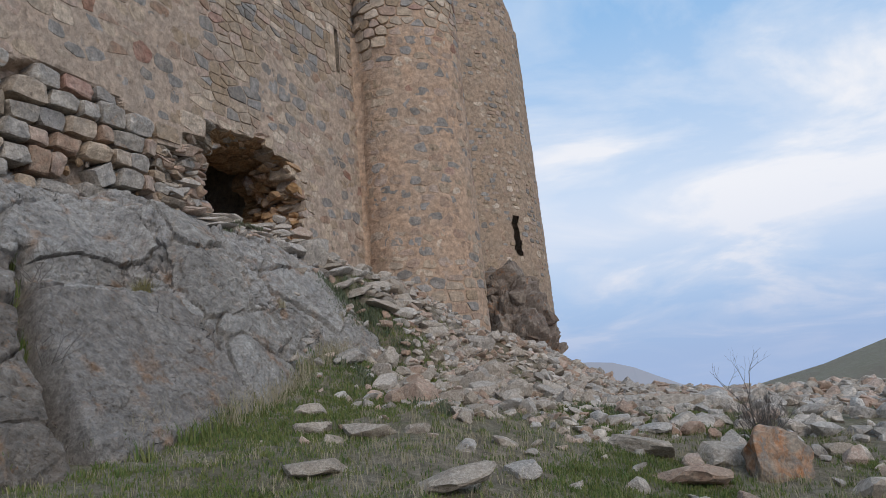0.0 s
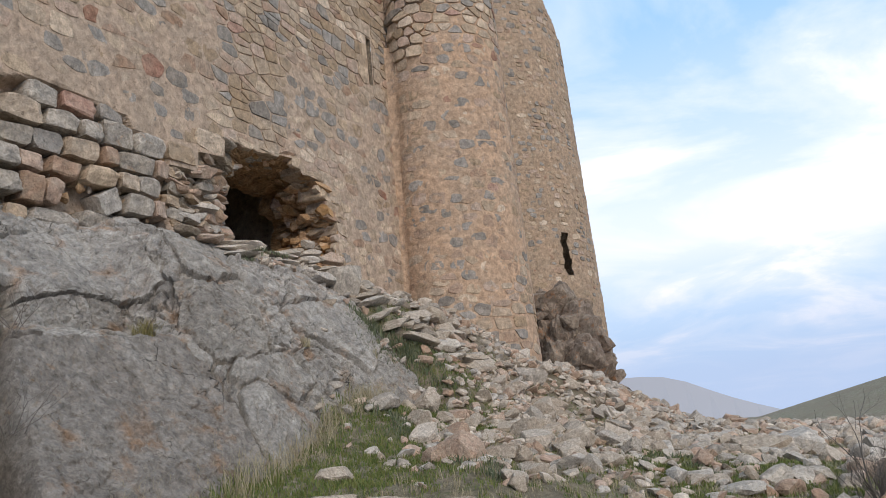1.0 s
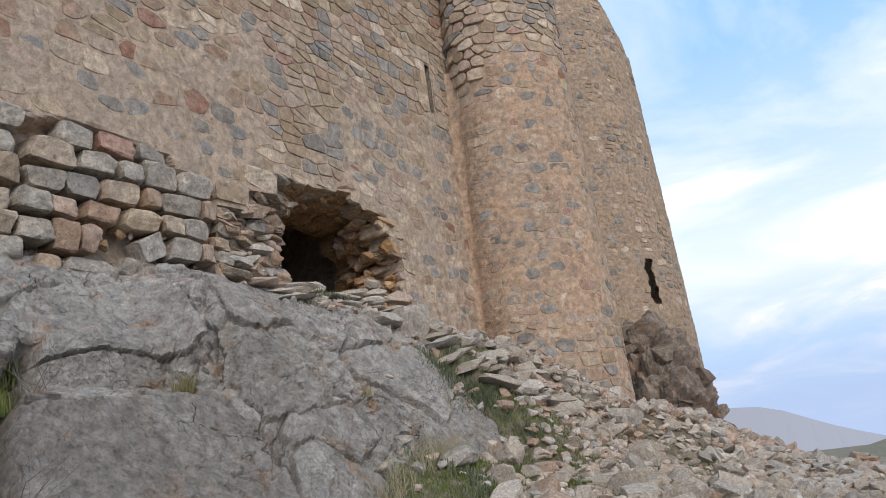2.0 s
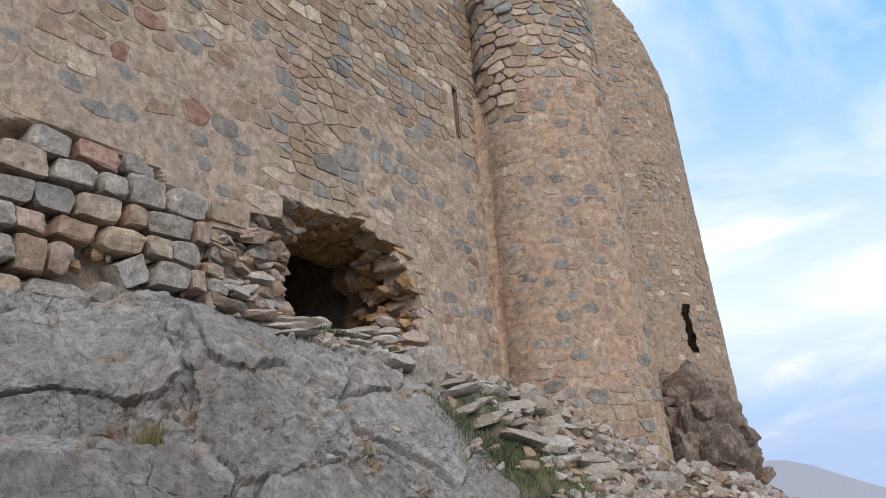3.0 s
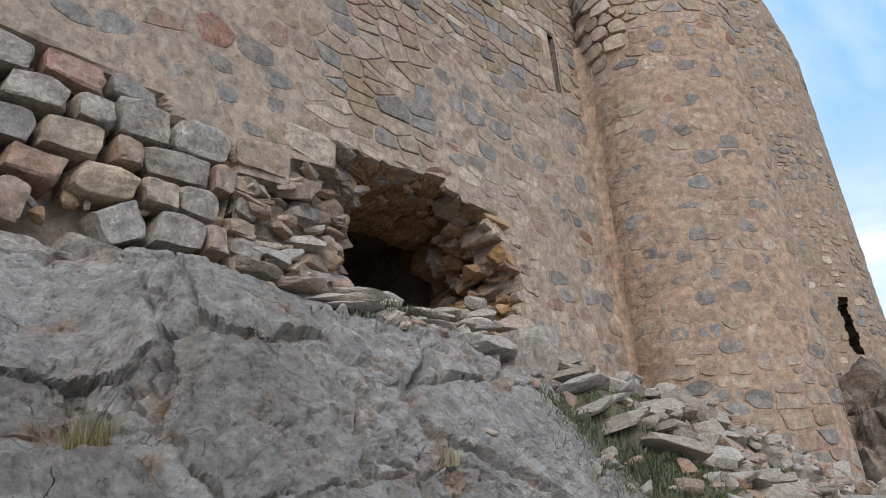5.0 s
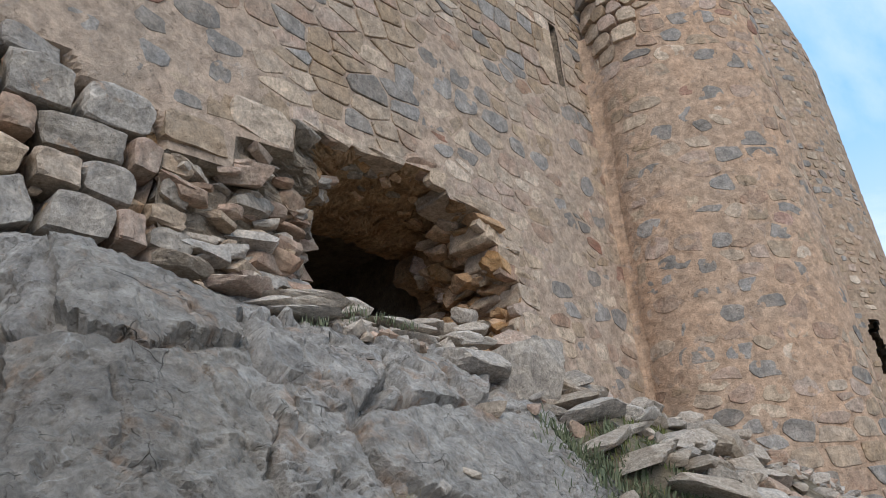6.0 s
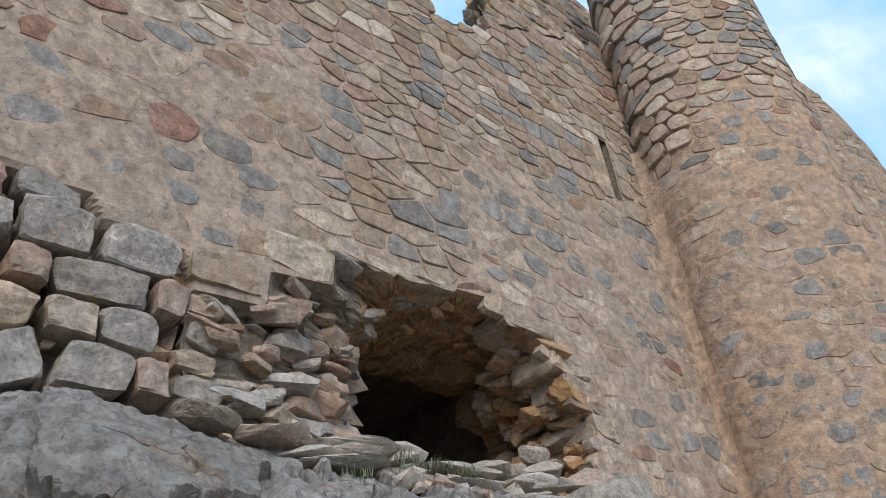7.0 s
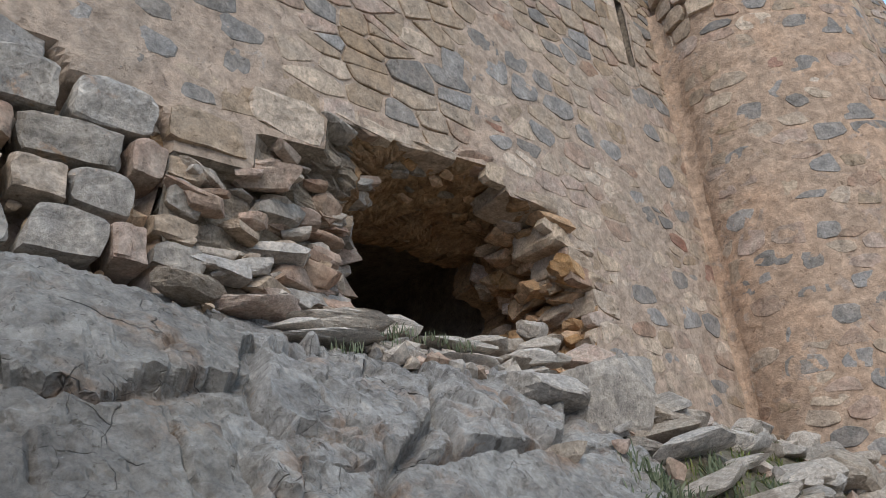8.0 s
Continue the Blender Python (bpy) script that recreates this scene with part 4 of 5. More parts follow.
for k in range(90):
    if k < 46:
        a, depth, m, w = r.uniform(2.9, 3.6), r.uniform(0.3, 0.9), r.choice((RUBBLE, BLOCK_GREY, FACE_TAN, FACE_PINK)), r.uniform(0.08, 0.16)
    else:
        a, depth, m, w = r.uniform(-0.55, 0.5), r.uniform(0.3, 1.2), r.choice((CORE, CORE, RUBBLE_PINK, FACE_TAN)), r.uniform(0.1, 0.2)
    rubble_part("core_stone", 600 + k, (w, w * r.uniform(0.6, 0.9), w * r.uniform(0.45, 0.8)), funnel(a, depth) + N * 0.03, (r.uniform(-0.4, 0.4), r.uniform(-0.4, 0.4), yaw + r.uniform(-0.6, 0.6)), m, wall)

# the higher, set-back wall beside the tower, broken at its end
bm = sheet_bm(lin(12.1, 16.4, 86), lin(10.4, 14.6, 85), lambda u, z: wall_point(u, z, -0.55 + 0.03 * fbm(u, z, 4.0, 2.5)), lambda u, z: u > 12.5 + 0.3 * nz(z, 0, 2.0, 1.8) + 0.12 * nz(z, 3, 0, 6) - 0.1 * (z - 12))
upper_wall = tagged(new("wall_upper"), "higher broken wall set back beside the tower", "wall", kind="structure")
part("mortar", bm, MORTAR, upper_wall)
bm = sheet_bm(lin(10.4, 14.6, 85), [-0.5, -0.6, -0.7, -0.8, -0.9], lambda z, o: wall_point(12.5 - 1.3 * (o + 0.5) + 0.3 * nz(z, 0, 2.0, 1.8) + 0.12 * nz(z, 3, 0, 6) - 0.1 * (z - 12) + 0.08 * fbm(z, o, 0, 4), z, o))
part("broken_end", bm, MORTAR_GREY, upper_wall)
st = []
for u, z, w, h in courses(12.6, 16.0, 10.6, 14.4, r, (0.16, 0.26), (0.2, 0.45)):
    if u > 12.7 + 0.3 * nz(z, 0, 2.0, 1.8):
        st.append((u, z, outline(u, z, w * 0.85, h * 0.85, r, 0.12, 0.2), 0.02, 0.1, 0.02, pick(r, 2, 5, 2, 0.1, 1.5)))
lay(upper_wall, st, lambda u, z, o: wall_point(u, z, o - 0.55), lambda u, z: z, 60)
for k in range(26):
    z = r.uniform(10.8, 13.6)
    w = r.uniform(0.1, 0.2)
    rubble_part("core_stone", 500 + k, (w, w * 0.8, w * 0.6), wall_point(12.55 + 0.3 * nz(z, 0, 2.0, 1.8) - 0.1 * (z - 12), z, r.uniform(-0.75, -0.5)), (r.uniform(-1, 1), 0, yaw), r.choice((CORE, MORTAR_GREY, FACE_GREY)), upper_wall, 1)

# ---- round tower ----
tower = tagged(new("wall_tower"), "round rubble masonry tower with wide lime mortar joints", "tower", kind="structure")


def rough_tower(x, z):
    a = math.degrees(x / TR)
    return max(smooth(-78, -88, a) * smooth(8.9, 9.8, z), 0.75 * smooth(9.3, 10.6, z + 0.4 * nz(x, z, 0, 1)), 0.35 * smooth(5.0, 4.2, z))


def tower_face(x, z):
    return tower_point(x, z, 0.016 * fbm(x, z, 2.0, 2.0) + 0.009 * nz(x, z, 5.0, 9.0) - 0.028 * rough_tower(x, z))


x0, x1 = radians(-103) * TR, radians(0) * TR
part("mortar", sheet_bm(lin(x0, x1, 180), lin(1.8, 14.5, 254), tower_face), MORTAR_TOWER, tower)
part("back_face", sheet_bm([0.0, 0.5, 1.0], lin(1.8, 14.5, 10), lambda k, z: tower_point(x0, z) * k + tower_point(x1, z) * (1 - k)), MORTAR_TOWER, tower)
bm = bmesh.new()
ring = [bm.verts.new(tower_point(x, 14.5)) for x in lin(x0, x1, 60)]
bm.faces.new(ring)
part("tower_top", bm, MORTAR_GREY, tower)

def fillet(k, z):
    a, b = wall_point(14.3, z, -0.02), tower_point(FOLD * TR + radians(-46) * FOLD_R, z, -0.02)
    p = a * (1 - k) + b * k
    return p + Vector((-0.35, 0.93, 0)) * (0.1 * math.sin(k * math.pi) + 0.03 * fbm(k, z, 0, 2.0)) * (0.2 if k in (0.0, 1.0) else 1)


part("corner_mortar", sheet_bm(lin(0, 1, 9), lin(3.6, 9.9, 120), fillet), MORTAR_TOWER, tower)
TMARK = [  # degrees, height, width, height of stone, kind
    (-85.6, 5.39, 0.36, 0.22, 0), (-76.3, 5.47, 0.26, 0.2, 0), (-81.4, 5.73, 0.3, 0.14, 0), (-79.2, 6.05, 0.2, 0.16, 0), (-74.7, 6.36, 0.22, 0.2, 0), (-70.9, 5.76, 0.24, 0.17, 0),
    (-66.4, 5.55, 0.36, 0.18, 0), (-65.6, 9.03, 0.32, 0.2, 0), (-76.2, 8.12, 0.2, 0.19, 0), (-74.6, 8.48, 0.2, 0.16, 3), (-88.5, 7.44, 0.34, 0.18, 0),
    (-90.5, 5.98, 0.12, 0.1, 0), (-88.2, 5.02, 0.38, 0.24, 0), (-77.0, 5.0, 0.28, 0.18, 0), (-71.0, 4.8, 0.34, 0.24, 0), (-63, 6.9, 0.36, 0.2, 2),
]
r = random.Random(23)
stones = []
marks = [(radians(a) * TR, z, w, h, k) for a, z, w, h, k in TMARK]
sites = [(x + r.uniform(-0.05, 0.05), z, w, h) for x, z, w, h in courses(radians(-100) * TR, radians(-8) * TR, 2.2, 14.3, r, (0.16, 0.3), (0.2, 0.5), 0.07)
         if not any(abs(x - a) < c / 2 + 0.09 and abs(z - b) < d / 2 + 0.07 for a, b, c, d, _ in marks)]
sites += [(x + r.uniform(-0.5, 0.5) * w, z + 0.5 * h, 0.12, 0.1) for x, z, w, h in sites if r.random() < 0.14]
sites += [(a, b, 0, 0) for a, b, *_ in marks]
for (x, z, w, h), cell in zip(sites, rubble_cells([(x, z) for x, z, *_ in sites])):
    k = rough_tower(x, z)
    if not w or not cell or r.random() < 0.16 * (1 - k):
        continue
    fill = r.uniform(0.74, 0.97) * (1 - k) + 0.98 * k
    mat = pick(r, 2.6, 3.6, 3.4, 0.3, 0.9) if k < 0.5 else pick(r, 2.6, 4.2, 1.8, 0.1, 1.4)
    jut = 0.09 * r.random() * smooth(-78, -88, math.degrees(x / TR)) * smooth(9.2, 9.8, z)
    stones.append((x, z, knocked(cell, fill, 0.01, r), r.uniform(-0.002, 0.007) + 0.012 * k * r.random() ** 2 + jut, 0.09, 0.004 + 0.004 * k, mat))
for x, z, w, h, mat in marks:
    stones.append((x, z, outline(x, z, w, h, r, 0.17, 0.28), 0.003, 0.09, 0.006, mat))
lay(tower, stones, tower_point, lambda x, z: math.hypot(x - radians(-78) * TR, z - 6.2), 300)

# ---- far tower on its crag ----
far_tower = tagged(new("wall_far_tower"), "farther round tower of grey-tan rubble with a slit", "tower", kind="structure")


def far_top(x):
    return 17.9 - 3.3 * smooth(radians(-75) * 3.2, radians(-10) * 3.2, x) + 0.3 * nz(x, 0, 0, 2.5)


FS = (radians(-51.5) * 3.2, radians(-46.5) * 3.2, 6.15, 7.45)
bm = sheet_bm(lin(radians(-110) * 3.2, radians(60) * 3.2, 200), lin(2.0, 19.2, 300), lambda x, z: far_point(x, z, 0.03 * fbm(x, z, 6.0, 1.6) + 0.012 * nz(x, z, 0, 8)),
              lambda x, z: z < far_top(x) and not (FS[0] < x + 0.1 * nz(z, 0, 0, 3) < FS[1] and FS[2] < z < FS[3]))
part("mortar", bm, MORTAR, far_tower)
part("back_face", sheet_bm(lin(radians(60) * 3.2, radians(250) * 3.2, 40), lin(2.0, 15.5, 10), lambda x, z: far_point(x, z)), MORTAR, far_tower)
bm = sheet_bm(lin(FS[0] - 0.1, FS[1] + 0.1, 3), lin(FS[2] - 0.1, FS[3] + 0.1, 3), lambda x, z: far_point(x, z, -0.7))
part("slit_back", bm, MORTAR_GREY, far_tower)
st = []
for x, z, w, h in courses(radians(-80) * 3.2, radians(30) * 3.2, 3.5, 18.6, r, (0.16, 0.27), (0.2, 0.44), 0.04):
    if z + h / 2 < far_top(x) and not (FS[0] - w / 2 < x < FS[1] + w / 2 and FS[2] < z < FS[3]) and r.random() > 0.12:
        f = r.uniform(0.5, 0.85)
        st.append((x, z, outline(x, z, w * f, h * f, r, 0.2, 0.24), 0.012 * r.random() + 0.001, 0.09, 0.01, pick(r, 3, 4, 2, 0.1, 1)))
lay(far_tower, st, far_point, lambda x, z: abs(x - radians(-25) * 3.2) + 0.3 * z, 120)
# crag
bm = bmesh.new()
bmesh.ops.create_icosphere(bm, subdivisions=6, radius=1.0)
for v in bm.verts:
    n = v.co.normalized()
    p = Vector((1.55 + 1.35 * n.x, 20.3 + 1.8 * n.y, 2.2 + 2.75 * n.z))
    k = 0.3 * fbm(p.x, p.y, p.z, 0.7, 3)
    for scale, amount in ((1.1, 0.3), (2.6, 0.13), (6.0, 0.05)):
        (d0, d1, *_), _p = noise.voronoi(p * scale)
        k += amount * (min(0.4, d1 - d0) / 0.4 - 0.6)
    v.co = p + n * (k + 0.06 * fbm(p.x, p.y, p.z, 5.0, 3))
crag = tagged(new("crag"), "rust-brown rough crag under the farther tower", "rock")
part("rock_mass", bm, CRAG, crag)
cr = random.Random(88)
for k in range(22):
    a, e = cr.uniform(-2.7, 0.4), cr.uniform(-0.2, 1.2)
    n = Vector((math.cos(a) * math.cos(e), math.sin(a) * math.cos(e), math.sin(e)))
    s = cr.uniform(0.16, 0.5)
    rubble_part("ledge", 800 + k, (s, s * 0.8, s * cr.uniform(0.4, 0.8)), Vector((1.55 + 1.3 * n.x, 20.3 + 1.74 * n.y, 2.2 + 2.68 * n.z)), (cr.uniform(-0.5, 0.5), cr.uniform(-0.5, 0.5), cr.uniform(0, 6)), CRAG, crag, 3)

# ---- fallen stones ----
def rock_height(x, y):
    """Top of the outcrop over a place of the plan, or far below."""
    u, d = x * T.x + y * T.y, x * N.x + y * N.y - WALL_D + BATTER * 4.5
    if not 3.2 < u < 12.2 or not -0.3 < d < 3.3:
        return -99
    line = profile(u)
    k = 0
    while k < len(line) - 2 and d > line[k + 1][0]:
        k += 1
    (d0, z0), (d1, z1) = line[k], line[k + 1]
    return z0 + (d - d0) / (d1 - d0) * (z1 - z0) + rock_swell(u, d)


SHAPES = [boulder(900 + k, (1, 0.75 + 0.02 * (k % 5), (0.62, 0.45, 0.34, 0.7, 0.5)[k % 5]), 11, 3, 0.06) if k < 3 else chunk(900 + k, (0.95, 0.62 + 0.03 * (k % 5), (0.5, 0.42, 0.34, 0.58, 0.46)[k % 5])) for k in range(10)]
STONE_KINDS = [(RUBBLE, "pale beige fallen limestone block on the slope"), (RUBBLE_PINK, "pinkish fallen limestone block on the slope"), (RUBBLE_GREY, "grey fallen limestone block on the slope"), (RUBBLE_PALE, "bleached flat limestone slab on the slope")]
stone_meshes = []
for mat_, lab in STONE_KINDS:
    for b_ in SHAPES:
        stone_meshes.append((mesh_of("fallen_stone", b_.copy(), mat_), lab))


def fallen(x, y, size, r, kind=None, flat=1.0, sink=0.3, lift=None, name="fallen_stone", turn=None, tip=0.35):
    k = (r.choices((0, 1, 2), (5, 2.2, 3))[0] if kind is None else kind) * 10 + r.randrange(10)
    me, lab = stone_meshes[k]
    ob = new(name, me)
    z = (max(ground_z(x, y), rock_height(x, y)) if lift is None else lift) + size * flat * (0.45 - sink)
    m = Matrix.Translation((x, y, z)) @ Euler((r.uniform(-tip, tip), r.uniform(-tip, tip), r.uniform(0, 6.28) if turn is None else turn)).to_matrix().to_4x4()
    ob.matrix_world = m @ Matrix.Diagonal((size, size, size * flat, 1))
    return tagged(ob, lab, "stone", "fallen stones on the slope")


r = random.Random(5)
PLACED = [  # x, y, half width, kind, flatness, turn
    (-0.92, 5.8, 0.26, 0, 0.6, 0.1), (-1.38, 8.15, 0.2, 0, 0.8, 0.3), (-1.23, 7.4, 0.24, 0, 0.6, 0.0), (-0.72, 7.3, 0.26, 0, 0.7, 0.2), (-0.2, 7.35, 0.14, 0, 1.0, 0.0), (-0.3, 9.1, 0.32, 1, 0.9, 0.2),
    (-1.15, 10.25, 0.25, 2, 1.6, 1.2), (0.1, 5.55, 0.34, 0, 0.8, 0.1), (0.71, 6.35, 0.17, 2, 1.1, 0.4), (1.65, 6.65, 0.12, 0, 1.0, 0.2), (2.07, 8.2, 0.42, 0, 0.5, 2.6), (2.27, 7.1, 0.4, 1, 0.9, 0.2),
]
PLACED += [
    (2.9, 8.1, 0.34, 0, 0.8, 0.3), (2.47, 9.3, 0.24, 2, 1.0, 0.2), (0.87, 10.1, 0.23, 0, 1.2, 0.9), (1.3, 9.85, 0.18, 0, 1.3, 2.0), (0.67, 15.0, 0.36, 2, 1.0, 0.5), (-0.95, 14.3, 0.36, 0, 0.7, 0.3),
    (3.7, 12.8, 0.45, 0, 0.9, 0.1), (4.2, 12.9, 0.5, 2, 0.9, 0.4),
]
for x, y, s, kind, flat, turn in PLACED:
    fallen(x, y, s, r, kind, flat, 0.25, None, "fallen_stone", turn, 0.15)
count = len(PLACED)
tries = 0
taken = [(x, y, s) for x, y, s, *_ in PLACED]
while count < 292 and tries < 40000:
    tries += 1
    x, y = r.uniform(-2.2, 5.5), r.uniform(6.0, 17.5)
    d = x * N.x + y * N.y - WALL_D
    if math.hypot(x - TC.x, y - TC.y) < TR + 0.12 or d < 0.15 or rock_height(x, y) > ground_z(x, y) - 0.05:
        continue
    # the fan of rubble below the tower; sparse over the turf
    fan = math.exp(-((x - 0.35 - 0.12 * (y - 9)) / 1.6) ** 2) * smooth(7.8, 9.6, y) * (0.25 + 0.75 * smooth(-1.3, -0.2, x - 0.2 * (9.5 - y))) + 0.5 * smooth(12.5, 14, y) + 0.16 * smooth(1.5, 2.5, x)
    if r.random() > fan + 0.03:
        continue
    s = r.uniform(0.1, 0.21) * (1.5 if r.random() < 0.16 else 1)
    if any(math.hypot(x - a, y - b) < (s + c) * 0.55 for a, b, c in taken):
        continue
    taken.append((x, y, s))
    fallen(x, y, s, r, None, r.uniform(0.75, 1.25), 0.2, None, "fallen_stone", None, 0.6)
    count += 1


def scatter(name, label, n, area, size, chance, materials, seed, level=1):
    r = random.Random(seed)
    verts, faces, mats = [], [], []
    forms = []
    for k in range(8):
        b_ = boulder(seed * 31 + k, (1, 0.8, 0.6), 9, level, 0.08)
        b_.verts.index_update()
        forms.append(([v.co.copy() for v in b_.verts], [[v.index for v in f.verts] for f in b_.faces]))
        b_.free()
    made = tries = 0
    while made < n and tries < n * 40:
        tries += 1
        x, y = r.uniform(area[0], area[1]), r.uniform(area[2], area[3])
        if r.random() > chance(x, y):
            continue
        s = r.uniform(*size) ** 1.0
        g = max(ground_z(x, y), rock_height(x, y))
        m = Matrix.Translation((x, y, g + s * 0.15)) @ Euler((r.uniform(-0.6, 0.6), r.uniform(-0.6, 0.6), r.uniform(0, 6.3))).to_matrix().to_4x4() @ Matrix.Diagonal((s, s, s * r.uniform(0.7, 1.2), 1))
        vs, fs = r.choice(forms)
        base, mat = len(verts), r.randrange(len(materials))
        verts.extend(m @ v for v in vs)
        faces.extend([base + i for i in f] for f in fs)
        mats.extend([mat] * len(fs))
        made += 1
    me = bpy.data.meshes.new(name)
    me.from_pydata([tuple(v) for v in verts], [], faces)
    for m in materials:
        me.materials.append(m)
    me.polygons.foreach_set("material_index", mats)
    return tagged(new(name, me), label, "rubble", kind="stuff")


def off_walls(x, y):
    return math.hypot(x - TC.x, y - TC.y) > TR + 0.05 and x * N.x + y * N.y - WALL_D > 0.1


scatter("rubble", "small broken limestone among the fallen blocks", 3000, (-2.2, 5, 6.5, 17.5), (0.03, 0.11),
        lambda x, y: off_walls(x, y) * (0.4 + 0.6 * smooth(-1.3, -0.4, x)) * (math.exp(-((x - 0.35 - 0.12 * (y - 9)) / 1.6) ** 2) * smooth(7.8, 9.8, y) + 0.5 * smooth(12, 14, y) + 0.04), [RUBBLE, RUBBLE_PINK, RUBBLE_GREY], 3, 2)
scatter("ridge_rubble", "grey and tan rubble heaped along the ridge", 1700, (2.0, 12, 9.5, 19), (0.05, 0.2),
        lambda x, y: smooth(1.8, 3.2, x + 0.2 * (y - 10)) * smooth(10.5, 14.5, y) * 0.9 + 0.06, [RUBBLE, RUBBLE_GREY, RUBBLE_GREY, RUBBLE_PINK], 4, 2)
scatter("slope_rubble", "scattered weathered stones on the lower slope", 380, (2.6, 13, 4, 12), (0.05, 0.2),
        lambda x, y: smooth(2.6, 4.0, x) * 0.7, [RUBBLE, RUBBLE_GREY, RUBBLE_GREY], 6, 2)
scatter("foot_rubble", "stone chips along the foot of the wall and tower", 520, (-3.4, 1.6, 11.4, 17.2), (0.03, 0.11),
        lambda x, y: (off_walls(x, y) and (x * N.x + y * N.y - WALL_D < 0.7 or math.hypot(x - TC.x, y - TC.y) < TR + 0.7)) * 0.9, [RUBBLE, RUBBLE_PINK, RUBBLE_GREY, BLOCK_GREY], 8)

# slabs and stones on the sill of the breach
SILL = [  # u, distance, base height, half width, flatness, kind
    (9.25, 0.2, 4.62, 0.42, 0.45, 0), (9.05, 0.42, 4.45, 0.34, 0.4, 0), (9.72, 0.1, 4.74, 0.3, 0.8, 0), (10.1, 0.28, 4.62, 0.36, 0.4, 0), (10.45, 0.1, 4.72, 0.3, 0.55, 0), (10.85, 0.3, 4.66, 0.22, 0.9, 0),
    (10.62, 0.02, 4.6, 0.24, 0.6, 0), (11.0, -0.05, 4.85, 0.2, 0.9, 2), (11.25, 0.02, 5.02, 0.16, 1.0, 2), (11.12, 0.12, 4.84, 0.2, 0.6, 2), (11.48, 0.0, 5.0, 0.15, 1.0, 2), (8.7, 0.3, 4.62, 0.24, 0.7, 1),
]
SILL += [
    (11.35, 0.1, 4.8, 0.17, 0.8, 0), (9.5, 0.3, 4.5, 0.24, 0.5, 0), (8.35, 0.25, 4.68, 0.22, 0.5, 2), (11.7, 0.12, 4.82, 0.24, 0.8, 1), (9.95, 0.42, 4.45, 0.3, 0.5, 0), (9.5, 0.02, 4.72, 0.3, 0.5, 0),
]
for u, d, z, s, flat, kind in SILL:
    p, s, z = wall_point(u, z, d), s * 1.05, z - 0.03
    ob = fallen(p.x, p.y, s, r, (3, 1, 0)[kind], flat * (0.55 if kind == 0 else 0.9), 0.1, z, "sill_stone", yaw + r.uniform(-0.3, 0.3), 0.12)
    ob["label"] = ("pale flat limestone slab on the breach's sill", "pinkish stone on the breach's sill", "small pale stone on the breach's sill")[kind]
    ob["group"] = "stones on the sill of the breach"
# thin layered slabs under them
for _ in range(26):
    u, d = r.uniform(8.9, 11.3), r.uniform(0.05, 0.5)
    z = 4.66 - 0.5 * d + r.uniform(-0.06, 0.04)
    p = wall_point(u, z, d)
    ob = fallen(p.x, p.y, r.uniform(0.16, 0.32), r, r.choice((3, 3, 0)), r.uniform(0.22, 0.4), 0.1, z, "sill_stone", yaw + r.uniform(-0.4, 0.4), 0.14)
    ob["label"], ob["group"] = "thin layered limestone slab on the breach's sill", "stones on the sill of the breach"
# the tall grey boulder and its neighbours beside the outcrop
for u, d, z, s, flat, kind in ((10.72, 0.98, 3.96, 0.37, 1.35, 2), (10.3, 0.92, 4.1, 0.28, 0.8, 2), (11.2, 1.0, 3.8, 0.34, 0.75, 0), (11.6, 0.95, 3.85, 0.32, 0.7, 0), (11.05, 1.6, 3.4, 0.4, 0.45, 0), (11.35, 1.25, 3.6, 0.34, 0.5, 1)):
    p = wall_point(u, z, d)
    fallen(p.x, p.y, s, r, kind, flat, 0.0, z, "boulder", yaw + r.uniform(-0.4, 0.4), 0.2)["label"] = "angular limestone boulder wedged beside the outcrop"
# pale slabs sliding down between the outcrop and the tower
for k in range(46):
    f = k / 45
    u, d = 10.75 + 2.3 * f + r.gauss(0, 0.25), 0.75 + 1.35 * r.random() + 0.3 * f
    p = wall_point(u, 0, d)
    if off_walls(p.x, p.y) and math.hypot(p.x - TC.x, p.y - TC.y) > TR + 0.25:
        fallen(p.x, p.y, r.uniform(0.16, 0.36), r, r.choice((0, 0, 3, 2)), r.uniform(0.35, 0.7), 0.2, ground_z(p.x, p.y), "fallen_stone", yaw + r.uniform(-0.9, 0.9), 0.3)
# lichen-covered rock beside the bush
bm = boulder(79, (0.34, 0.3, 0.4), 12, 4, 0.16)
bmesh.ops.transform(bm, matrix=Matrix.Translation((3.25, 7.75, 0.78)) @ Euler((0.3, -0.5, 0.4)).to_matrix().to_4x4(), verts=bm.verts)
tagged(new("lichen_rock", mesh_of("lichen_rock", bm, ORANGE)), "rock covered with rust-orange lichen", "rock")


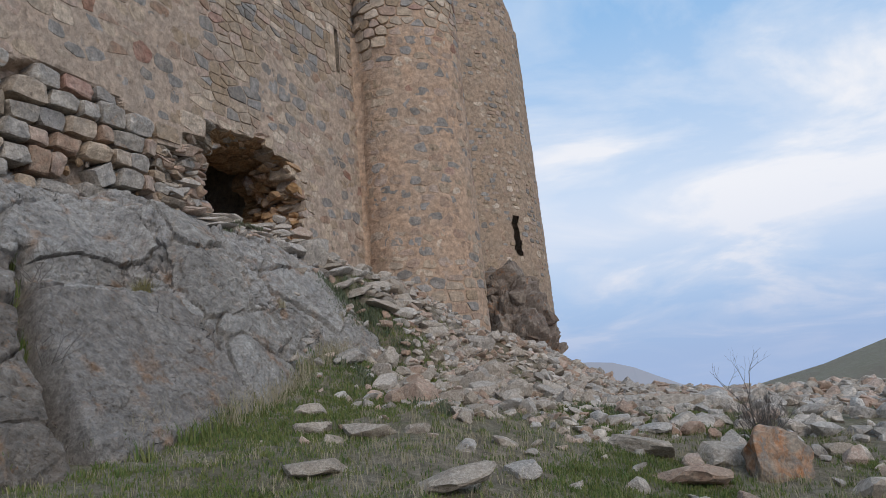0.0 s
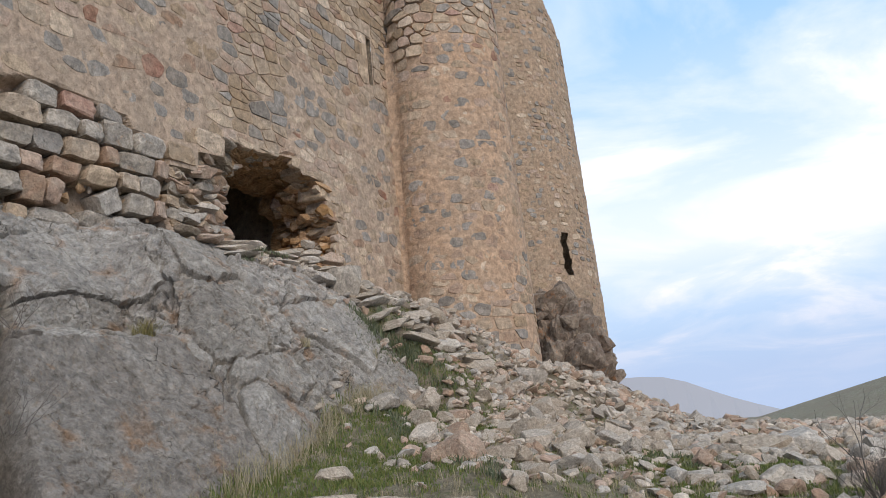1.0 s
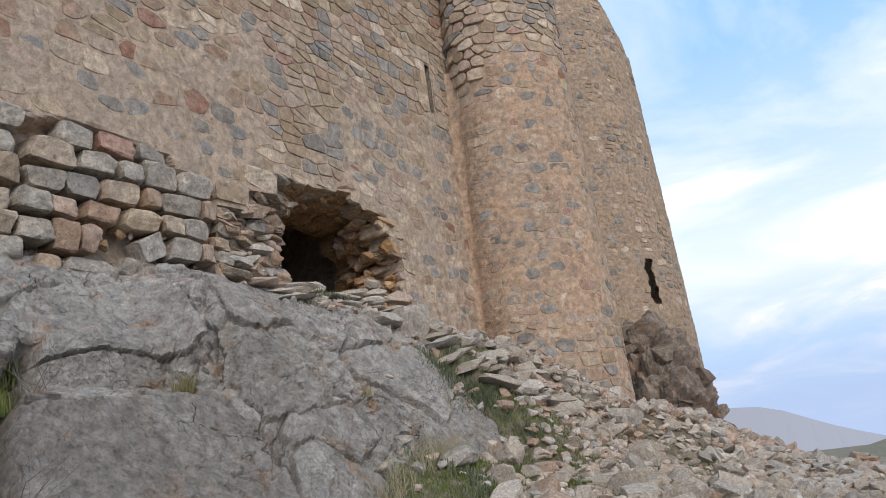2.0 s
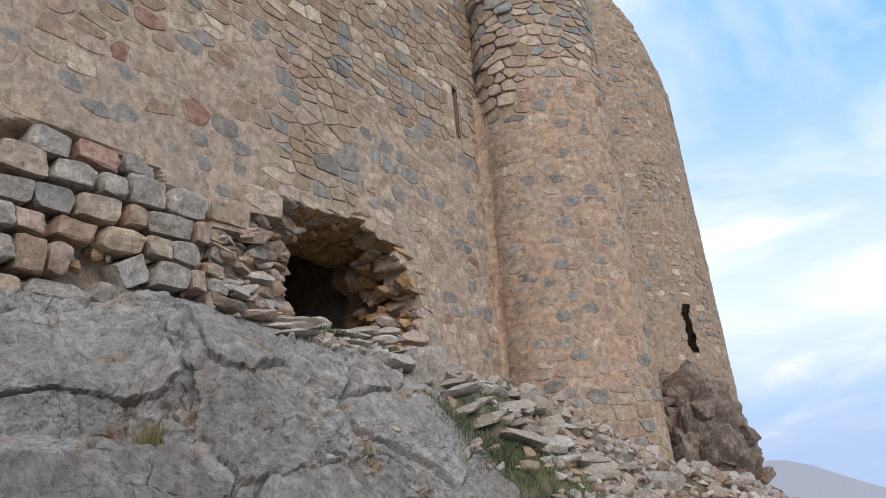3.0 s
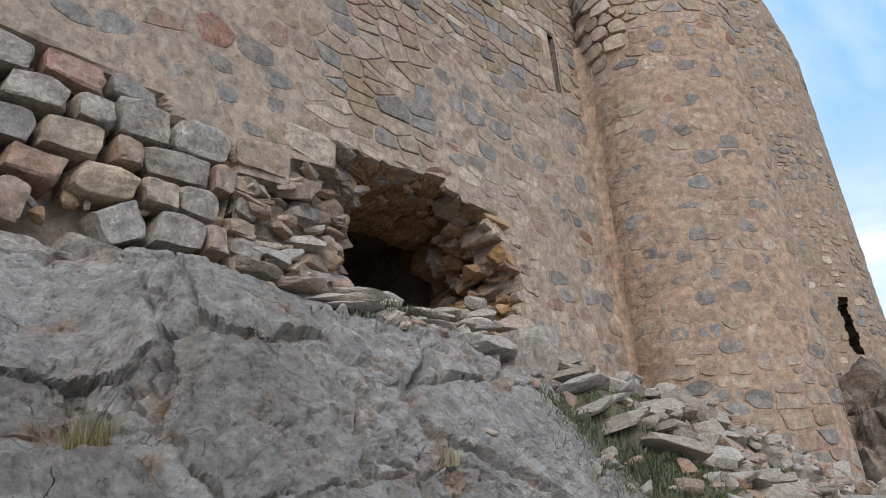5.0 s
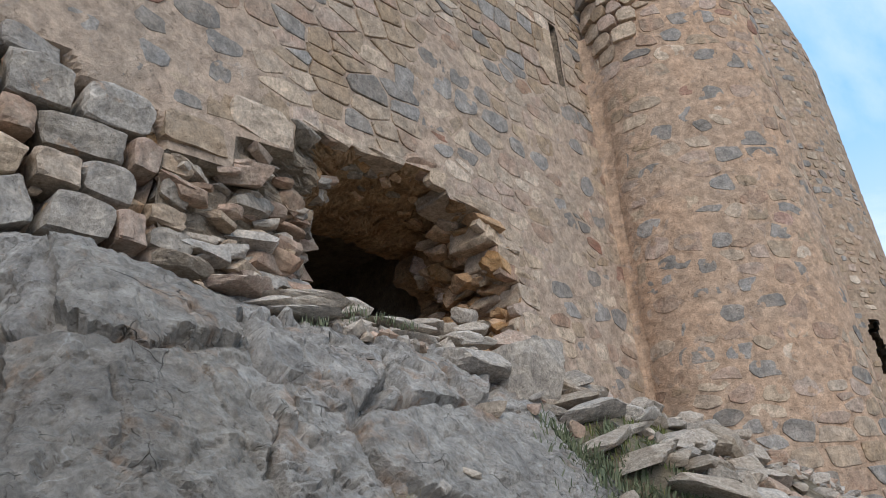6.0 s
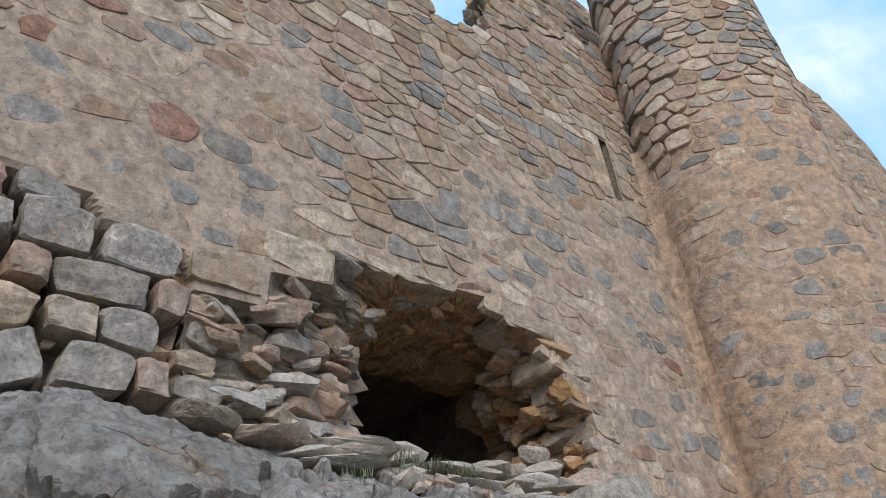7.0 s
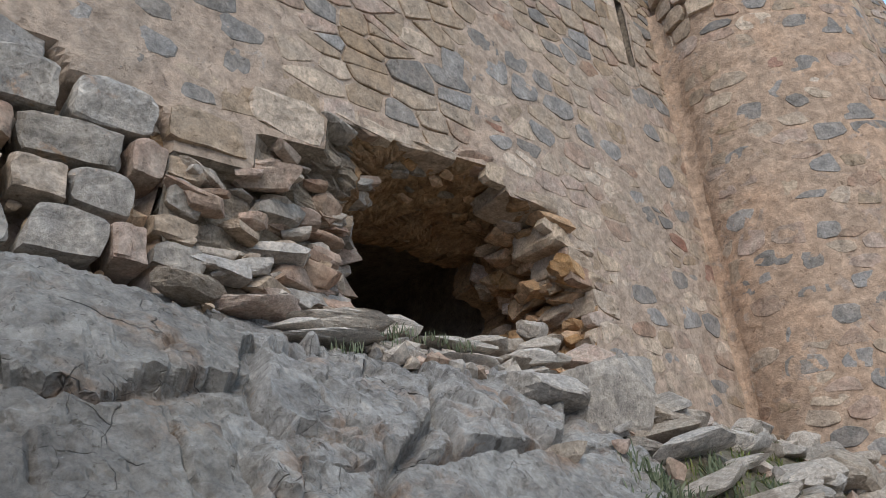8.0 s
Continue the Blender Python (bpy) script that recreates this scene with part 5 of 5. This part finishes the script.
# ---- plants ----
def blades(name, label, material, spots, per, height, width, spread_r, lean, seed, category="grass"):
    r = random.Random(seed)
    verts, faces = [], []
    for x, y, z, scale in spots:
        for _ in range(per):
            a, q = r.uniform(0, 6.283), spread_r * math.sqrt(r.random()) * scale
            bx, by = x + q * math.cos(a), y + q * math.sin(a)
            h, w = r.uniform(*height) * scale, width * r.uniform(0.6, 1.3)
            la, ll = r.uniform(0, 6.283), lean * h * r.random()
            face = r.uniform(0, 3.14)
            ox, oy = w * math.cos(face), w * math.sin(face)
            base = len(verts)
            mx, my, tx, ty = bx + 0.35 * ll * math.cos(la), by + 0.35 * ll * math.sin(la), bx + ll * math.cos(la), by + ll * math.sin(la)
            zz = z if z is not None else max(ground_z(bx, by), rock_height(bx, by))
            verts += [(bx - ox, by - oy, zz - 0.02), (bx + ox, by + oy, zz - 0.02), (mx + 0.7 * ox, my + 0.7 * oy, zz + 0.6 * h), (mx - 0.7 * ox, my - 0.7 * oy, zz + 0.6 * h), (tx, ty, zz + h * (1 - 0.25 * ll / h))]
            faces += [(base, base + 1, base + 2, base + 3), (base + 3, base + 2, base + 4)]
    me = bpy.data.meshes.new(name)
    me.from_pydata(verts, [], faces)
    me.materials.append(material)
    return tagged(new(name, me), label, category, kind="stuff")


r = random.Random(17)
spots, dry = [], []
for _ in range(30000):
    if len(spots) >= 10500:
        break
    x, y = r.uniform(-3.0, 4.8), r.uniform(3.2, 15.0)
    if rock_height(x, y) > ground_z(x, y) + 0.03 or not off_walls(x, y) or (x * T.x + y * T.y > 10.4 and x * N.x + y * N.y - WALL_D < 1.9 and r.random() < 0.75):
        continue
    lush = smooth(-0.25, 0.3, nz(x, y, 77.0, 0.8)) * (1 - 0.55 * smooth(9, 12, y) * smooth(-1.4, 0.0, x))
    if r.random() < 0.15 + 0.25 * smooth(-0.4, -1.2, x) + 0.85 * lush:
        spots.append((x, y, None, r.uniform(0.6, 1.2)))
    elif r.random() < 0.5:
        dry.append((x, y, None, r.uniform(0.6, 1.1)))
blades("grass", "short green grass over the stony slope", GREEN, spots, 13, (0.02, 0.065), 0.005, 0.09, 1.4, 1)
blades("dry_grass", "thin dry grass over the stony slope", STRAW, dry[:1600], 9, (0.05, 0.16), 0.0025, 0.09, 1.1, 2)
# straw along the lower edge of the outcrop
fringe = []
for _ in range(4000):
    if len(fringe) >= 85:
        break
    u, d = r.uniform(5.0, 9.6), r.uniform(1.7, 3.0)
    p = wall_point(u, 0, d)
    g = ground_z(p.x, p.y)
    if -0.35 < rock_height(p.x, p.y) - g < 0.12:
        fringe.append((p.x, p.y, g, r.uniform(0.7, 1.3)))
blades("straw_fringe", "long bleached straw along the rock's foot", STRAW, fringe, 14, (0.08, 0.34), 0.0025, 0.12, 1.7, 3)


def tuft(name, label, u, s, material, n, h, spread_r, category, width=0.003, lean=0.7, seed=1):
    p = rock_base(u, s)
    ob = blades(name, label, material, [(p.x, p.y, p.z - 0.03, 1.0)], n, h, width, spread_r, lean, seed, category)
    ob["kind"] = "thing"
    return ob


tuft("grass_tuft", "yellow-green tuft of grass in a rock crack", 6.66, 1.95, plant_material("yellow green tuft", (0.12, 0.11, 0.03), (0.3, 0.25, 0.11)), 330, (0.08, 0.26), 0.11, "grass tuft", 0.0018, 1.3, 4)
tuft("grass_tuft", "small dry tuft of grass in a rock crack", 8.55, 2.75, STRAW, 90, (0.06, 0.15), 0.06, "grass tuft", 0.0025, 0.9, 5)
tuft("grass_tuft", "small dry tuft of grass in a rock crack", 9.9, 2.9, STRAW, 90, (0.06, 0.15), 0.07, "grass tuft", 0.0025, 0.9, 6)
# grey-green herbs among the stones and on the sill
herbs = []
for cx, cy, n, sp in ((-1.2, 12.1, 26, 0.4), (-0.9, 12.2, 22, 0.4), (-1.6, 11.7, 14, 0.3), (-0.9, 9.9, 10, 0.4), (0.2, 8.6, 8, 0.4), (2.3, 10.6, 14, 0.8), (-0.6, 11.4, 12, 0.5)):
    for _ in range(n):
        herbs.append((cx + r.gauss(0, sp * 0.5), cy + r.gauss(0, sp * 0.6), None, r.uniform(0.7, 1.2)))
blades("herbs", "low grey-green herbs between the fallen stones", HERB, herbs, 40, (0.04, 0.13), 0.007, 0.1, 1.8, 9, "plant")
sill_green = []
for u, d, z in ((9.6, 0.42, 4.62), (9.85, 0.42, 4.6), (10.05, 0.45, 4.58), (9.4, 0.5, 4.5), (9.05, 0.62, 4.35), (11.3, 0.8, 3.95), (10.6, 0.75, 4.1)):
    p = wall_point(u, z, d)
    sill_green.append((p.x, p.y, z, 1.0))
blades("sill_weeds", "green weeds growing below the breach", HERB, sill_green, 44, (0.02, 0.065), 0.004, 0.11, 1.0, 10, "plant")


def branching(bm, p, way, length, radius, depth, r):
    """A tapered twig that forks."""
    steps, prev = 3, None
    for k in range(steps + 1):
        rad = radius * (1 - 0.45 * k / steps)
        side = way.orthogonal().normalized()
        other = way.cross(side).normalized()
        ring = [bm.verts.new(p + (side * math.cos(a) + other * math.sin(a)) * rad) for a in (0, 2.1, 4.2)]
        if prev:
            for i in range(3):
                bm.faces.new((prev[i], prev[(i + 1) % 3], ring[(i + 1) % 3], ring[i]))
        prev = ring
        if k < steps:
            way = (way + Vector((r.gauss(0, 0.16), r.gauss(0, 0.16), r.gauss(0.03, 0.1)))).normalized()
            p = p + way * length / steps
            if depth > 0 and k > 0:
                branching(bm, p, (way + Vector((r.gauss(0, 0.6), r.gauss(0, 0.6), r.uniform(-0.1, 0.5)))).normalized(), length * r.uniform(0.5, 0.75), rad * 0.6, depth - 1, r)
    if depth > 0:
        branching(bm, p, (way + Vector((r.gauss(0, 0.4), r.gauss(0, 0.4), 0.2))).normalized(), length * 0.6, radius * 0.5, depth - 1, r)


def bush(name, label, at, stems, length, radius, depth, seed, up=0.8):
    r = random.Random(seed)
    ob = tagged(new(name), label, "bush")
    ob.location = at
    for _ in range(stems):
        bm = bmesh.new()
        way = Vector((r.gauss(0, 0.5), r.gauss(0, 0.5), up)).normalized()
        branching(bm, Vector((r.gauss(0, 0.06), r.gauss(0, 0.06), -0.05)), way, length * r.uniform(0.7, 1.1), radius, depth, r)
        part("branch", bm, TWIG, ob)
    return ob


bush("bare_bush", "leafless grey thorn bush beside a lichen rock", (3.62, 8.95, ground_z(3.62, 8.95) + 0.1), 42, 0.27, 0.007, 3, 31)
bush("bare_sapling", "bare crooked sapling rising out of a bush", (3.7, 9.1, ground_z(3.7, 9.1)), 1, 0.55, 0.014, 3, 37, 2.5)
p = rock_base(5.35, 1.75)
bush("dry_shrub", "dead grey shrub lying against the rock", (p.x, p.y, p.z), 9, 0.3, 0.005, 3, 41, 0.7)
p = rock_base(6.55, 1.95)
bush("dry_stalk", "bleached dry plant stalk in a crack", (p.x, p.y, p.z), 2, 0.3, 0.004, 2, 43, 1.2)
p = rock_base(4.55, 3.3)
bush("dry_shrub", "dead grey shrub lying against the rock", (p.x, p.y, p.z), 7, 0.28, 0.004, 3, 47, 0.7)

# green growth in the gap beside the great block and along its foot
gap_green, gap_straw = [], []
for k in range(60):
    s = r.uniform(1.15, 3.3)
    u = float(np.interp(s, [0.9, 1.5, 2.6, 3.3, 4.3], [5.6, 5.36, 4.68, 4.46, 4.25])) + r.gauss(0, 0.04)
    p = rock_base(u, s) - N * 0.35
    gap_green.append((p.x, p.y, p.z - 0.12, r.uniform(0.7, 1.3)))
for k in range(70):
    u, s = r.uniform(4.5, 6.6), r.uniform(3.2, 4.1)
    p = rock_base(u, s) + N * r.uniform(0.05, 0.4)
    (gap_green if k % 3 else gap_straw).append((p.x, p.y, ground_z(p.x, p.y), r.uniform(0.7, 1.3)))
blades("crevice_grass", "dark green grass in the gap between the rocks", GREEN, gap_green, 40, (0.06, 0.2), 0.006, 0.1, 0.9, 61)
blades("crevice_straw", "long dry stalks beside the rock", STRAW, gap_straw, 14, (0.2, 0.45), 0.0025, 0.1, 1.0, 62)
